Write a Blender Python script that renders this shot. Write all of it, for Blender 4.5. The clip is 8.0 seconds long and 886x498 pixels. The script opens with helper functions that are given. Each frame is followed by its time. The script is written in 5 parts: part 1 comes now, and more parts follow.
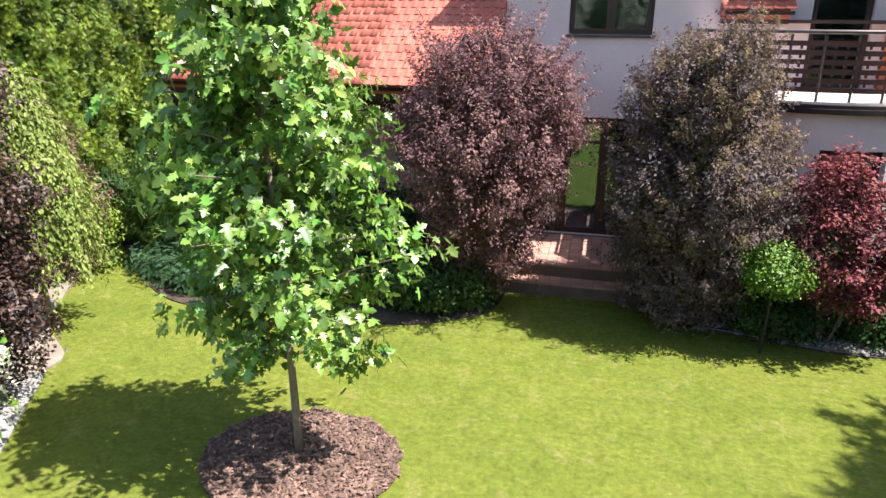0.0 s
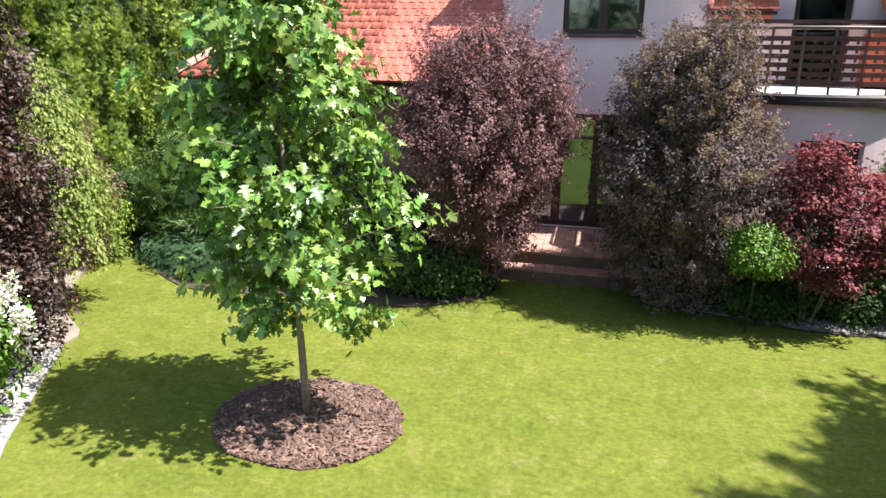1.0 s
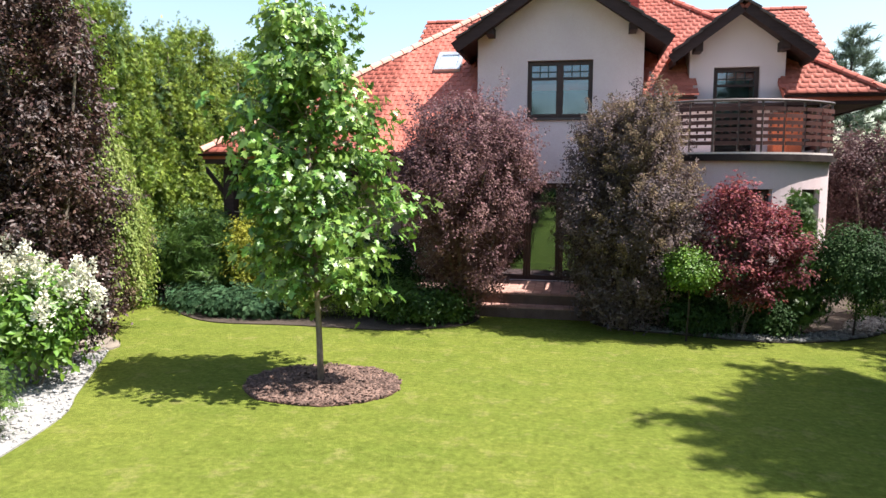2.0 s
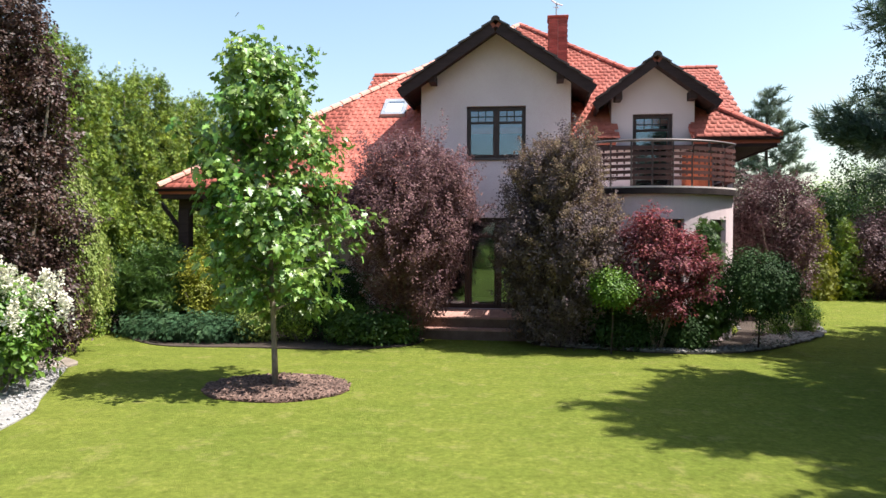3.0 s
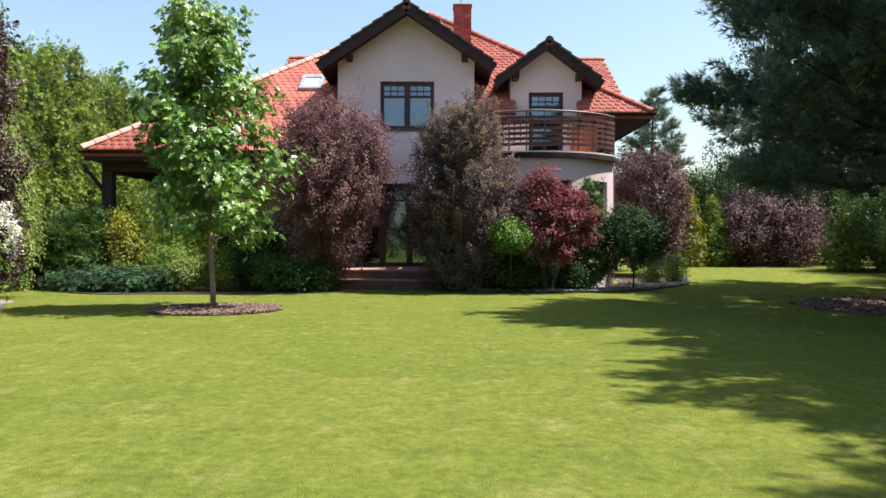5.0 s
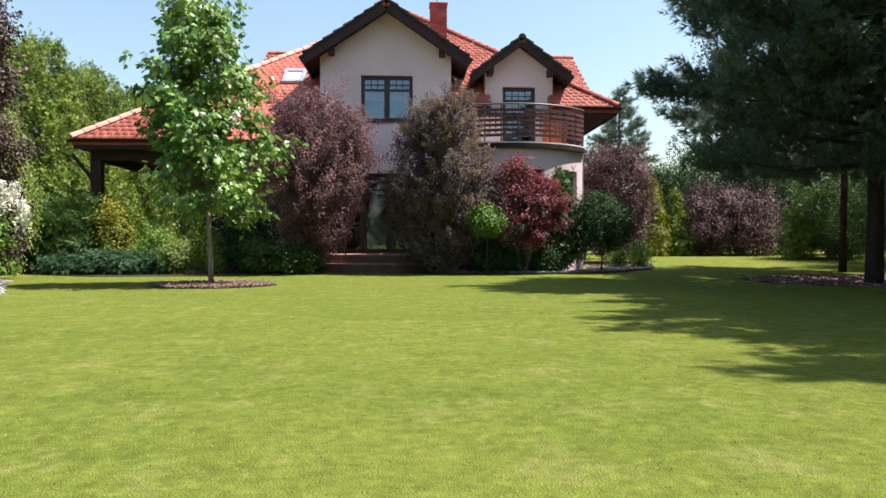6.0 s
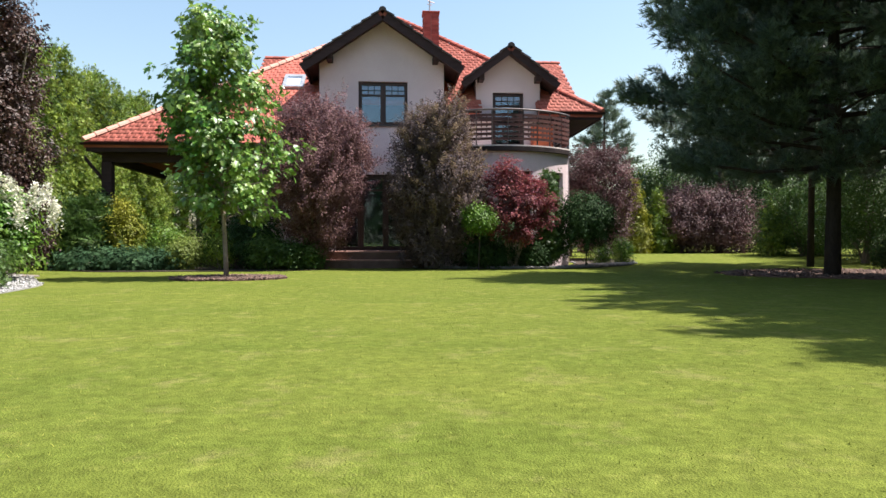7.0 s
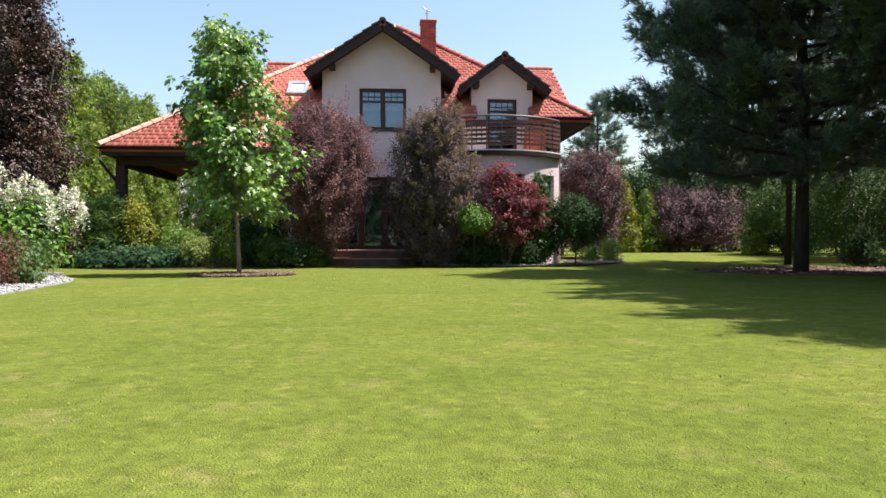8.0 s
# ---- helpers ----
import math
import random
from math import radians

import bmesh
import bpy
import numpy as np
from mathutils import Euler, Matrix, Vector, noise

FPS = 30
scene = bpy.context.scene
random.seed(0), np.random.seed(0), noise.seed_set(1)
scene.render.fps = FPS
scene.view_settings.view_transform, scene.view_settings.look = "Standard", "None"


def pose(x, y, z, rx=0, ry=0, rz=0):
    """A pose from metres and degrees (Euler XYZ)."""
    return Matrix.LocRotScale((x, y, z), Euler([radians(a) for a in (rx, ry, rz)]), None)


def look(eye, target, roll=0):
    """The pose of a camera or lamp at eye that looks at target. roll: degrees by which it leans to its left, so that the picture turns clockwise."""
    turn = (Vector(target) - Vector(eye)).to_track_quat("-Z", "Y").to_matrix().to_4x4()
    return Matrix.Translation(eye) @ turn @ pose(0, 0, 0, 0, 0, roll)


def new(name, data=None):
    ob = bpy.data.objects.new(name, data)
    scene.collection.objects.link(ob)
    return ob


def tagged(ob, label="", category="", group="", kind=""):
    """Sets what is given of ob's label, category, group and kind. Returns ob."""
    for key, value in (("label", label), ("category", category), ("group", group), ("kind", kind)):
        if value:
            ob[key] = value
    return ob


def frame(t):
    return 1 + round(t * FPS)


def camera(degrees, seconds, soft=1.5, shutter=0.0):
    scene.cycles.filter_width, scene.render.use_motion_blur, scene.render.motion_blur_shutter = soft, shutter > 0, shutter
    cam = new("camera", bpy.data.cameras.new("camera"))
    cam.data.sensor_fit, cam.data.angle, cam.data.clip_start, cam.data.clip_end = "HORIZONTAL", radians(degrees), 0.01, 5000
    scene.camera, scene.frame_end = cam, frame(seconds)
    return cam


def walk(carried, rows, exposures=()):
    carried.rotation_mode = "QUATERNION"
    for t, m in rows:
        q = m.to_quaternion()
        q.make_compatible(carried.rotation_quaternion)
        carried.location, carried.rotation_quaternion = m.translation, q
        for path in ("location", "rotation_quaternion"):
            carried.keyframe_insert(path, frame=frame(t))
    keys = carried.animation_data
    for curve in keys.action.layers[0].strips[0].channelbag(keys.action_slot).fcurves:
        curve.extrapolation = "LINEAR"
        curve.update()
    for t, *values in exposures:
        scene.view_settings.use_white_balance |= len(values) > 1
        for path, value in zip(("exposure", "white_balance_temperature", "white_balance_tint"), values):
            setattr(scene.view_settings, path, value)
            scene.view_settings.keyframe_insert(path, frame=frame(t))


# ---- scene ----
cam = camera(65.8, 8.0)
PATH = [
    (0, (0.035, -0.043, 4.651), (-0.348, 1.625, 4.096), 0.6),
    (0.5, (0.082, -0.364, 4.492), (-0.298, 1.312, 3.955), 0.7),
    (1, (0.158, -0.659, 4.316), (-0.223, 1.023, 3.8), 0.7),
    (1.4, (0.225, -0.92, 4.17), (-0.156, 0.77, 3.675), 0.7),
    (1.5, (0.414, -1.417, 4.033), (0.034, 0.285, 3.594), 0.8),
    (1.6, (0.564, -1.926, 3.727), (0.134, -0.016, 3.319), 0.7),
    (1.7, (0.588, -2.313, 3.456), (0.162, -0.389, 3.119), 0.6),
    (2.8, (0.902, -4.025, 2.411), (0.651, -2.243, 2.367), 0.3),
    (3, (0.914, -4.242, 2.317), (0.691, -2.456, 2.296), 0.3),
    (3.5, (0.95, -4.649, 2.013), (0.793, -2.856, 2.002), 0.2),
    (4, (0.972, -5.073, 1.723), (0.885, -3.275, 1.71), 0.1),
    (4.5, (0.954, -5.52, 1.432), (0.923, -3.721, 1.42), 0.1),
    (6, (0.59, -6.905, 0.764), (0.689, -5.108, 0.752), -0.0),
    (6.5, (0.441, -7.458, 0.69), (0.562, -5.663, 0.679), -0.1),
    (7, (0.315, -8.036, 0.684), (0.448, -6.241, 0.672), -0.1),
    (7.5, (0.222, -8.604, 0.666), (0.361, -6.809, 0.653), -0.1),
    (8, (0.205, -9.13, 0.67), (0.348, -7.336, 0.657), -0.1),
]
walk(cam, [(t, look(eye, target, roll)) for t, eye, target, roll in PATH],
     [(0.0, 1.55), (1.7, 1.45), (3.0, 1.22), (8.0, 1.11)])

# ---- world, sun, exposure ----
SUN_EL, SUN_AZ = 61.0, 89.5          # degrees above the horizon; clockwise from +y
world = bpy.data.worlds.new("sky")
scene.world = world
world.use_nodes = True
wn = world.node_tree.nodes
sky = wn.new("ShaderNodeTexSky")
sky.sky_type, sky.sun_disc = "NISHITA", False
sky.sun_elevation, sky.sun_rotation = radians(SUN_EL), radians(SUN_AZ)
sky.air_density, sky.dust_density, sky.ozone_density = 1.5, 1.6, 2.0
wn["Background"].inputs["Strength"].default_value = 0.098
world.node_tree.links.new(sky.outputs[0], wn["Background"].inputs["Color"])
sun = new("sun", bpy.data.lights.new("sun", "SUN"))
sun.data.energy, sun.data.angle, sun.data.color = 5.0, radians(0.53), (1.0, 0.945, 0.905)
to_sun = Vector((math.cos(radians(SUN_EL)) * math.sin(radians(SUN_AZ)),
                 math.cos(radians(SUN_EL)) * math.cos(radians(SUN_AZ)), math.sin(radians(SUN_EL))))
sun.matrix_world = look(to_sun * 60, (0, 0, 0))

# ---- materials ----


def nodes_of(name):
    m = bpy.data.materials.new(name)
    m.use_nodes = True
    nt = m.node_tree
    return m, nt, nt.nodes["Principled BSDF"], nt.nodes["Material Output"]


def noise_fac(nt, scale, detail=4, stretch=None, rough=0.6):
    co = nt.nodes.new("ShaderNodeNewGeometry").outputs["Position"]
    if stretch:
        mp = nt.nodes.new("ShaderNodeMapping")
        mp.inputs["Scale"].default_value = stretch
        nt.links.new(co, mp.inputs["Vector"])
        co = mp.outputs["Vector"]
    n = nt.nodes.new("ShaderNodeTexNoise")
    n.inputs["Scale"].default_value, n.inputs["Detail"].default_value, n.inputs["Roughness"].default_value = scale, detail, rough
    nt.links.new(co, n.inputs["Vector"])
    return n.outputs["Fac"]


def spread(nt, fac, lo, hi):
    r = nt.nodes.new("ShaderNodeMapRange")
    r.inputs["From Min"].default_value, r.inputs["From Max"].default_value = lo, hi
    nt.links.new(fac, r.inputs["Value"])
    return r.outputs["Result"]


def mix(nt, fac, a, b, mode="MIX"):
    n = nt.nodes.new("ShaderNodeMix")
    n.data_type, n.blend_type = "RGBA", mode
    for sock, v in ((n.inputs[0], fac), (n.inputs[6], a), (n.inputs[7], b)):
        if isinstance(v, (tuple, list)):
            sock.default_value = (*v, 1.0)
        elif isinstance(v, (int, float)):
            sock.default_value = v
        else:
            nt.links.new(v, sock)
    return n.outputs[2]


def vary(nt, colour, source, amount, hue=0.0):
    """Changes the value (and hue) of a colour piece by piece."""
    if source == "island":
        r = nt.nodes.new("ShaderNodeNewGeometry").outputs["Random Per Island"]
    else:
        r = nt.nodes.new("ShaderNodeObjectInfo").outputs["Random"]
    h = nt.nodes.new("ShaderNodeHueSaturation")
    v = nt.nodes.new("ShaderNodeMapRange")
    v.inputs["To Min"].default_value, v.inputs["To Max"].default_value = 1 - amount, 1 + amount
    nt.links.new(r, v.inputs["Value"])
    nt.links.new(v.outputs["Result"], h.inputs["Value"])
    if hue:
        k = nt.nodes.new("ShaderNodeMath")
        k.operation = "MULTIPLY"
        k.inputs[1].default_value = 7.31
        nt.links.new(r, k.inputs[0])
        f = nt.nodes.new("ShaderNodeMath")
        f.operation = "FRACT"
        nt.links.new(k.outputs[0], f.inputs[0])
        q = nt.nodes.new("ShaderNodeMapRange")
        q.inputs["To Min"].default_value, q.inputs["To Max"].default_value = 0.5 - hue, 0.5 + hue
        nt.links.new(f.outputs[0], q.inputs["Value"])
        nt.links.new(q.outputs["Result"], h.inputs["Hue"])
    nt.links.new(colour, h.inputs["Color"])
    return h.outputs["Color"]


def mat(name, c1, c2, scale=3.0, fine=40.0, rough=0.8, bump=0.3, depth=0.01, metal=0.0, island=0.0, thing=0.0, stretch=None, spec=0.4):
    m, nt, b, out = nodes_of(name)
    wide = spread(nt, noise_fac(nt, scale, 4, stretch), 0.3, 0.7)
    small = noise_fac(nt, fine, 3, stretch)
    col = mix(nt, wide, c1, c2)
    col = mix(nt, 0.5, col, mix(nt, spread(nt, small, 0.3, 0.7), (0.3, 0.3, 0.3), (0.7, 0.7, 0.7)), "OVERLAY")
    if island:
        col = vary(nt, col, "island", island)
    if thing:
        col = vary(nt, col, "object", thing)
    nt.links.new(col, b.inputs["Base Color"])
    b.inputs["Roughness"].default_value, b.inputs["Metallic"].default_value = rough, metal
    b.inputs["Specular IOR Level"].default_value = spec
    if bump:
        bp = nt.nodes.new("ShaderNodeBump")
        bp.inputs["Strength"].default_value, bp.inputs["Distance"].default_value = bump, depth
        nt.links.new(small, bp.inputs["Height"])
        nt.links.new(bp.outputs["Normal"], b.inputs["Normal"])
    return m


def leaf_mat(name, c1, c2, through_light=0.35, rough=0.5, amount=0.35, hue=0.015, patch=1.2, spec=0.4):
    """Leaves: two tones in patches, each leaf its own shade, some light let through."""
    m, nt, b, out = nodes_of(name)
    col = mix(nt, spread(nt, noise_fac(nt, patch, 3), 0.35, 0.65), c1, c2)
    col = vary(nt, col, "island", amount, hue)
    nt.links.new(col, b.inputs["Base Color"])
    b.inputs["Roughness"].default_value = rough
    b.inputs["Specular IOR Level"].default_value = spec
    t = nt.nodes.new("ShaderNodeBsdfTranslucent")
    nt.links.new(col, t.inputs["Color"])
    s = nt.nodes.new("ShaderNodeMixShader")
    s.inputs[0].default_value = through_light
    nt.links.new(b.outputs[0], s.inputs[1])
    nt.links.new(t.outputs[0], s.inputs[2])
    nt.links.new(s.outputs[0], out.inputs["Surface"])
    return m


def lawn_mat():
    m, nt, b, out = nodes_of("lawn grass ground")
    big = spread(nt, noise_fac(nt, 0.45, 4), 0.3, 0.7)
    stripe = spread(nt, noise_fac(nt, 1.0, 3, (0.25, 2.2, 1)), 0.35, 0.65)
    mottle = spread(nt, noise_fac(nt, 4.5, 5, None, 0.7), 0.35, 0.65)
    tuft = spread(nt, noise_fac(nt, 14.0, 4), 0.3, 0.7)
    blade = spread(nt, noise_fac(nt, 120.0, 2), 0.3, 0.7)
    col = mix(nt, big, (0.118, 0.152, 0.025), (0.167, 0.190, 0.034))
    col = mix(nt, 0.18, col, mix(nt, stripe, (0.095, 0.138, 0.020), (0.190, 0.208, 0.042)))
    col = mix(nt, 0.42, col, mix(nt, mottle, (0.33, 0.33, 0.33), (0.66, 0.66, 0.66)), "OVERLAY")
    dry = spread(nt, noise_fac(nt, 2.3, 5, None, 0.7), 0.55, 0.80)
    col = mix(nt, dry, col, (0.255, 0.232, 0.085))
    fleck = spread(nt, noise_fac(nt, 6.0, 5, None, 0.7), 0.56, 0.80)
    col = mix(nt, fleck, col, (0.245, 0.258, 0.058))
    col = mix(nt, 0.6, col, mix(nt, tuft, (0.31, 0.31, 0.31), (0.68, 0.68, 0.68)), "OVERLAY")
    col = mix(nt, 0.5, col, mix(nt, blade, (0.30, 0.30, 0.30), (0.68, 0.68, 0.68)), "OVERLAY")
    nt.links.new(col, b.inputs["Base Color"])
    b.inputs["Roughness"].default_value, b.inputs["Specular IOR Level"].default_value = 0.9, 0.04
    bp = nt.nodes.new("ShaderNodeBump")
    bp.inputs["Strength"].default_value, bp.inputs["Distance"].default_value = 0.7, 0.03
    nt.links.new(mix(nt, 0.5, tuft, blade), bp.inputs["Height"])
    nt.links.new(bp.outputs["Normal"], b.inputs["Normal"])
    return m


def glass_mat(name, tint=(0.9, 0.95, 1.0)):
    m, nt, b, out = nodes_of(name)
    b.inputs["Base Color"].default_value = (*tint, 1)
    b.inputs["Roughness"].default_value = 0.03
    b.inputs["Transmission Weight"].default_value = 1.0
    b.inputs["IOR"].default_value = 2.05
    b.inputs["Specular Tint"].default_value = (0.62, 0.80, 1.0, 1)
    return m


M = {
    "lawn": lawn_mat(),
    "blade": leaf_mat("grass blades", (0.116, 0.155, 0.024), (0.240, 0.252, 0.052), 0.24, 0.6, 0.6, 0.015, 2.6, 0.06),
    "soil": mat("dark garden soil", (0.035, 0.025, 0.018), (0.075, 0.055, 0.040), 2.5, 30, 0.95, 0.8, 0.03),
    "sand": mat("pale sandy soil", (0.17, 0.14, 0.11), (0.28, 0.235, 0.19), 2.0, 50, 0.95, 0.7, 0.02),
    "gravel": mat("white gravel bed", (0.24, 0.23, 0.215), (0.34, 0.33, 0.31), 3.0, 60, 0.9, 0.8, 0.02),
    "grit": mat("weathered grey beige stones", (0.17, 0.16, 0.145), (0.30, 0.285, 0.26), 4, 60, 0.9, 0.5, 0.01, island=0.4),
    "pebble": mat("white pebbles", (0.28, 0.27, 0.255), (0.44, 0.43, 0.41), 5, 80, 0.8, 0.3, 0.004, island=0.3),
    "chip": mat("bark mulch chips", (0.088, 0.052, 0.040), (0.185, 0.116, 0.090), 3, 60, 0.9, 0.5, 0.006, island=0.55),
    "mulch": mat("bark mulch bed", (0.085, 0.045, 0.032), (0.17, 0.095, 0.068), 5, 45, 0.95, 0.9, 0.03),
    "rock": mat("grey field stone", (0.12, 0.115, 0.11), (0.24, 0.23, 0.22), 4, 40, 0.85, 0.7, 0.02, thing=0.25),
    "plaster": mat("pinkish white plaster", (0.645, 0.510, 0.515), (0.715, 0.580, 0.580), 0.7, 90, 0.9, 0.35, 0.004),
    "tile": mat("red clay roof tiles", (0.348, 0.088, 0.061), (0.442, 0.139, 0.100), 1.1, 35, 0.7, 0.4, 0.006, island=0.16, spec=0.2),
    "tile_piece": mat("red clay roof tile", (0.348, 0.088, 0.061), (0.442, 0.139, 0.100), 1.1, 35, 0.7, 0.4, 0.006, thing=0.16, spec=0.2),
    "ridge": mat("pale red ridge tiles", (0.55, 0.24, 0.17), (0.66, 0.36, 0.28), 2, 40, 0.7, 0.4, 0.006, thing=0.15),
    "dark_tile": mat("weathered dark verge tile", (0.055, 0.042, 0.040), (0.11, 0.082, 0.075), 3, 40, 0.7, 0.5, 0.006, thing=0.2),
    "timber": mat("dark brown stained timber", (0.028, 0.015, 0.015), (0.052, 0.030, 0.029), 2, 40, 0.9, 0.4, 0.004, stretch=(1, 1, 6)),
    "slat": mat("reddish brown railing boards", (0.060, 0.022, 0.019), (0.105, 0.040, 0.032), 3, 40, 0.55, 0.3, 0.003, thing=0.25),
    "frame": mat("red brown window frames", (0.036, 0.018, 0.016), (0.062, 0.030, 0.025), 3, 50, 0.45, 0.2, 0.003),
    "metal": mat("dull railing metal", (0.085, 0.066, 0.062), (0.14, 0.115, 0.11), 5, 60, 0.5, 0.1, 0.002, metal=0.4),
    "brick": mat("red chimney brick", (0.34, 0.075, 0.055), (0.44, 0.12, 0.085), 4, 30, 0.85, 0.5, 0.01),
    "mortar": mat("chimney mortar", (0.25, 0.12, 0.10), (0.34, 0.19, 0.16), 4, 40, 0.9, 0.4, 0.006),
    "brick_piece": mat("chimney brick face", (0.27, 0.055, 0.045), (0.36, 0.090, 0.070), 4, 40, 0.85, 0.5, 0.006, thing=0.2),
    "paver": mat("pink terrace paver", (0.33, 0.17, 0.135), (0.42, 0.245, 0.20), 2, 50, 0.88, 0.4, 0.004, thing=0.16),
    "paver_bed": mat("terrace joint sand", (0.11, 0.068, 0.055), (0.17, 0.11, 0.09), 3, 60, 0.95, 0.5, 0.006),
    "slab": mat("balcony slab edge", (0.026, 0.020, 0.020), (0.055, 0.043, 0.041), 3, 40, 0.95, 0.4, 0.006, spec=0.1),
    "floor_pale": mat("pale balcony floor", (0.60, 0.52, 0.48), (0.70, 0.62, 0.58), 3, 40, 0.8, 0.2, 0.004),
    "sill": mat("dark metal sill", (0.05, 0.04, 0.038), (0.09, 0.075, 0.07), 3, 60, 0.5, 0.2, 0.002),
    "glass": glass_mat("window glass"),
    # the dimness of the rooms is put into this near-black colour
    "dark_room": mat("room wall with painted dimness", (0.035, 0.03, 0.028), (0.065, 0.058, 0.052), 1, 30, 0.9, 0.1, 0.004),
    "curtain": mat("pale blue window blind", (0.38, 0.48, 0.64), (0.50, 0.60, 0.74), 2, 40, 0.85, 0.2, 0.004),
    "orange": mat("orange stained wood panel", (0.50, 0.105, 0.040), (0.62, 0.17, 0.075), 3, 40, 0.6, 0.3, 0.004),
    "zinc": mat("zinc flashing", (0.40, 0.41, 0.42), (0.55, 0.56, 0.57), 4, 60, 0.4, 0.1, 0.002, metal=0.6),
    "bark": mat("grey brown bark", (0.16, 0.125, 0.095), (0.28, 0.235, 0.19), 5, 40, 0.95, 0.8, 0.02, stretch=(1, 1, 0.3)),
    "dark_bark": mat("dark pine bark", (0.030, 0.022, 0.018), (0.065, 0.048, 0.038), 4, 30, 0.95, 0.9, 0.03, stretch=(1, 1, 0.3)),
    "maple": leaf_mat("fresh green lobed leaves", (0.084, 0.185, 0.026), (0.212, 0.330, 0.068), 0.26, 0.38, 0.5, 0.022, 1.3, 0.55),
    "copper": leaf_mat("purple brown smoke bush leaves", (0.122, 0.066, 0.072), (0.285, 0.156, 0.150), 0.32, 0.7, 0.24, 0.025, 2.2, 0.15),
    "olive": leaf_mat("dark grey purple smoke bush leaves", (0.090, 0.068, 0.072), (0.208, 0.154, 0.144), 0.3, 0.7, 0.24, 0.025, 1.8, 0.15),
    "plume": leaf_mat("khaki smoke bush plumes", (0.170, 0.125, 0.085), (0.270, 0.200, 0.125), 0.35, 0.8, 0.25, 0.02, 2.0, 0.1),
    "crimson": leaf_mat("crimson maple leaves", (0.088, 0.040, 0.046), (0.268, 0.068, 0.072), 0.35, 0.6, 0.4, 0.025, 1.3, 0.2),
    "beech": leaf_mat("copper beech leaves", (0.036, 0.020, 0.017), (0.088, 0.048, 0.034), 0.22, 0.5, 0.5, 0.025, 0.9),
    "rose": leaf_mat("dusky pink purple leaves", (0.082, 0.044, 0.046), (0.205, 0.110, 0.108), 0.3, 0.6, 0.3, 0.02, 0.9),
    # the dark tone of the patches also stands in for shaded gaps between clumps
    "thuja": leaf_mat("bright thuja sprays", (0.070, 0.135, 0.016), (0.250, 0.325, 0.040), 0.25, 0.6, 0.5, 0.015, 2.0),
    "weeping": leaf_mat("yellow green weeping sprays", (0.185, 0.250, 0.050), (0.290, 0.345, 0.090), 0.4, 0.6, 0.35, 0.012, 1.2),
    "green": leaf_mat("mid green shrub leaves", (0.050, 0.105, 0.022), (0.095, 0.165, 0.032), 0.28, 0.5, 0.4, 0.015, 1.5),
    "fresh": leaf_mat("bright green shrub leaves", (0.085, 0.185, 0.022), (0.150, 0.260, 0.035), 0.32, 0.45, 0.4, 0.012, 1.8),
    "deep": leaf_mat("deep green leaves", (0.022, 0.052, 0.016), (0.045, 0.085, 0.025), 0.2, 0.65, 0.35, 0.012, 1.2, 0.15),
    "yellow": leaf_mat("golden conifer sprays", (0.180, 0.205, 0.018), (0.310, 0.305, 0.030), 0.3, 0.6, 0.3, 0.01, 1.5),
    "juniper": leaf_mat("blue green juniper sprays", (0.034, 0.080, 0.036), (0.066, 0.122, 0.055), 0.2, 0.75, 0.3, 0.012, 2.0, 0.1),
    "pine": leaf_mat("dark pine needles", (0.066, 0.105, 0.070), (0.140, 0.190, 0.130), 0.34, 0.5, 0.45, 0.015, 0.7),
    # distance haze is mixed into this pale bluish leaf colour
    "hazy_pine": leaf_mat("far pine needles with painted haze", (0.100, 0.145, 0.112), (0.165, 0.205, 0.150), 0.2, 0.6, 0.35, 0.015, 0.5),
    "birch": leaf_mat("small birch leaves", (0.045, 0.072, 0.032), (0.085, 0.118, 0.054), 0.3, 0.5, 0.3, 0.015, 1.0, 0.3),
    "white": leaf_mat("cream white flower plumes", (0.62, 0.60, 0.45), (0.78, 0.76, 0.64), 0.25, 0.7, 0.15, 0.01, 2.0),
    "barberry": leaf_mat("brown red barberry leaves", (0.085, 0.030, 0.022), (0.150, 0.060, 0.035), 0.25, 0.5, 0.4, 0.02, 2.0),
}

# ---- building helpers ----


def mesh_of(name, bm, material):
    me = bpy.data.meshes.new(name)
    bm.normal_update()
    bm.to_mesh(me)
    bm.free()
    me.materials.append(material)
    return me


def part(name, bm, material, parent=None, label="", smooth=False):
    me = mesh_of(name, bm, material)
    if smooth:
        me.polygons.foreach_set("use_smooth", [True] * len(me.polygons))
    ob = new(name, me)
    ob.parent = parent
    return tagged(ob, label)


def thing(name, at, label, category, group="", kind=""):
    ob = new(name)
    ob.location = at
    return tagged(ob, label, category, group, kind)


def box(bm, x0, x1, y0, y1, z0, z1, bevel=0.0):
    vs = [bm.verts.new(p) for p in ((x0, y0, z0), (x1, y0, z0), (x1, y1, z0), (x0, y1, z0), (x0, y0, z1), (x1, y0, z1), (x1, y1, z1), (x0, y1, z1))]
    fs = [bm.faces.new([vs[i] for i in f]) for f in ((3, 2, 1, 0), (4, 5, 6, 7), (0, 1, 5, 4), (1, 2, 6, 5), (2, 3, 7, 6), (3, 0, 4, 7))]
    if bevel:
        bmesh.ops.bevel(bm, geom=list({e for f in fs for e in f.edges}), offset=bevel, segments=1, affect="EDGES")
    return bm


def boxes(rows, bevel=0.0):
    bm = bmesh.new()
    for r in rows:
        box(bm, *r, bevel=bevel)
    return bm


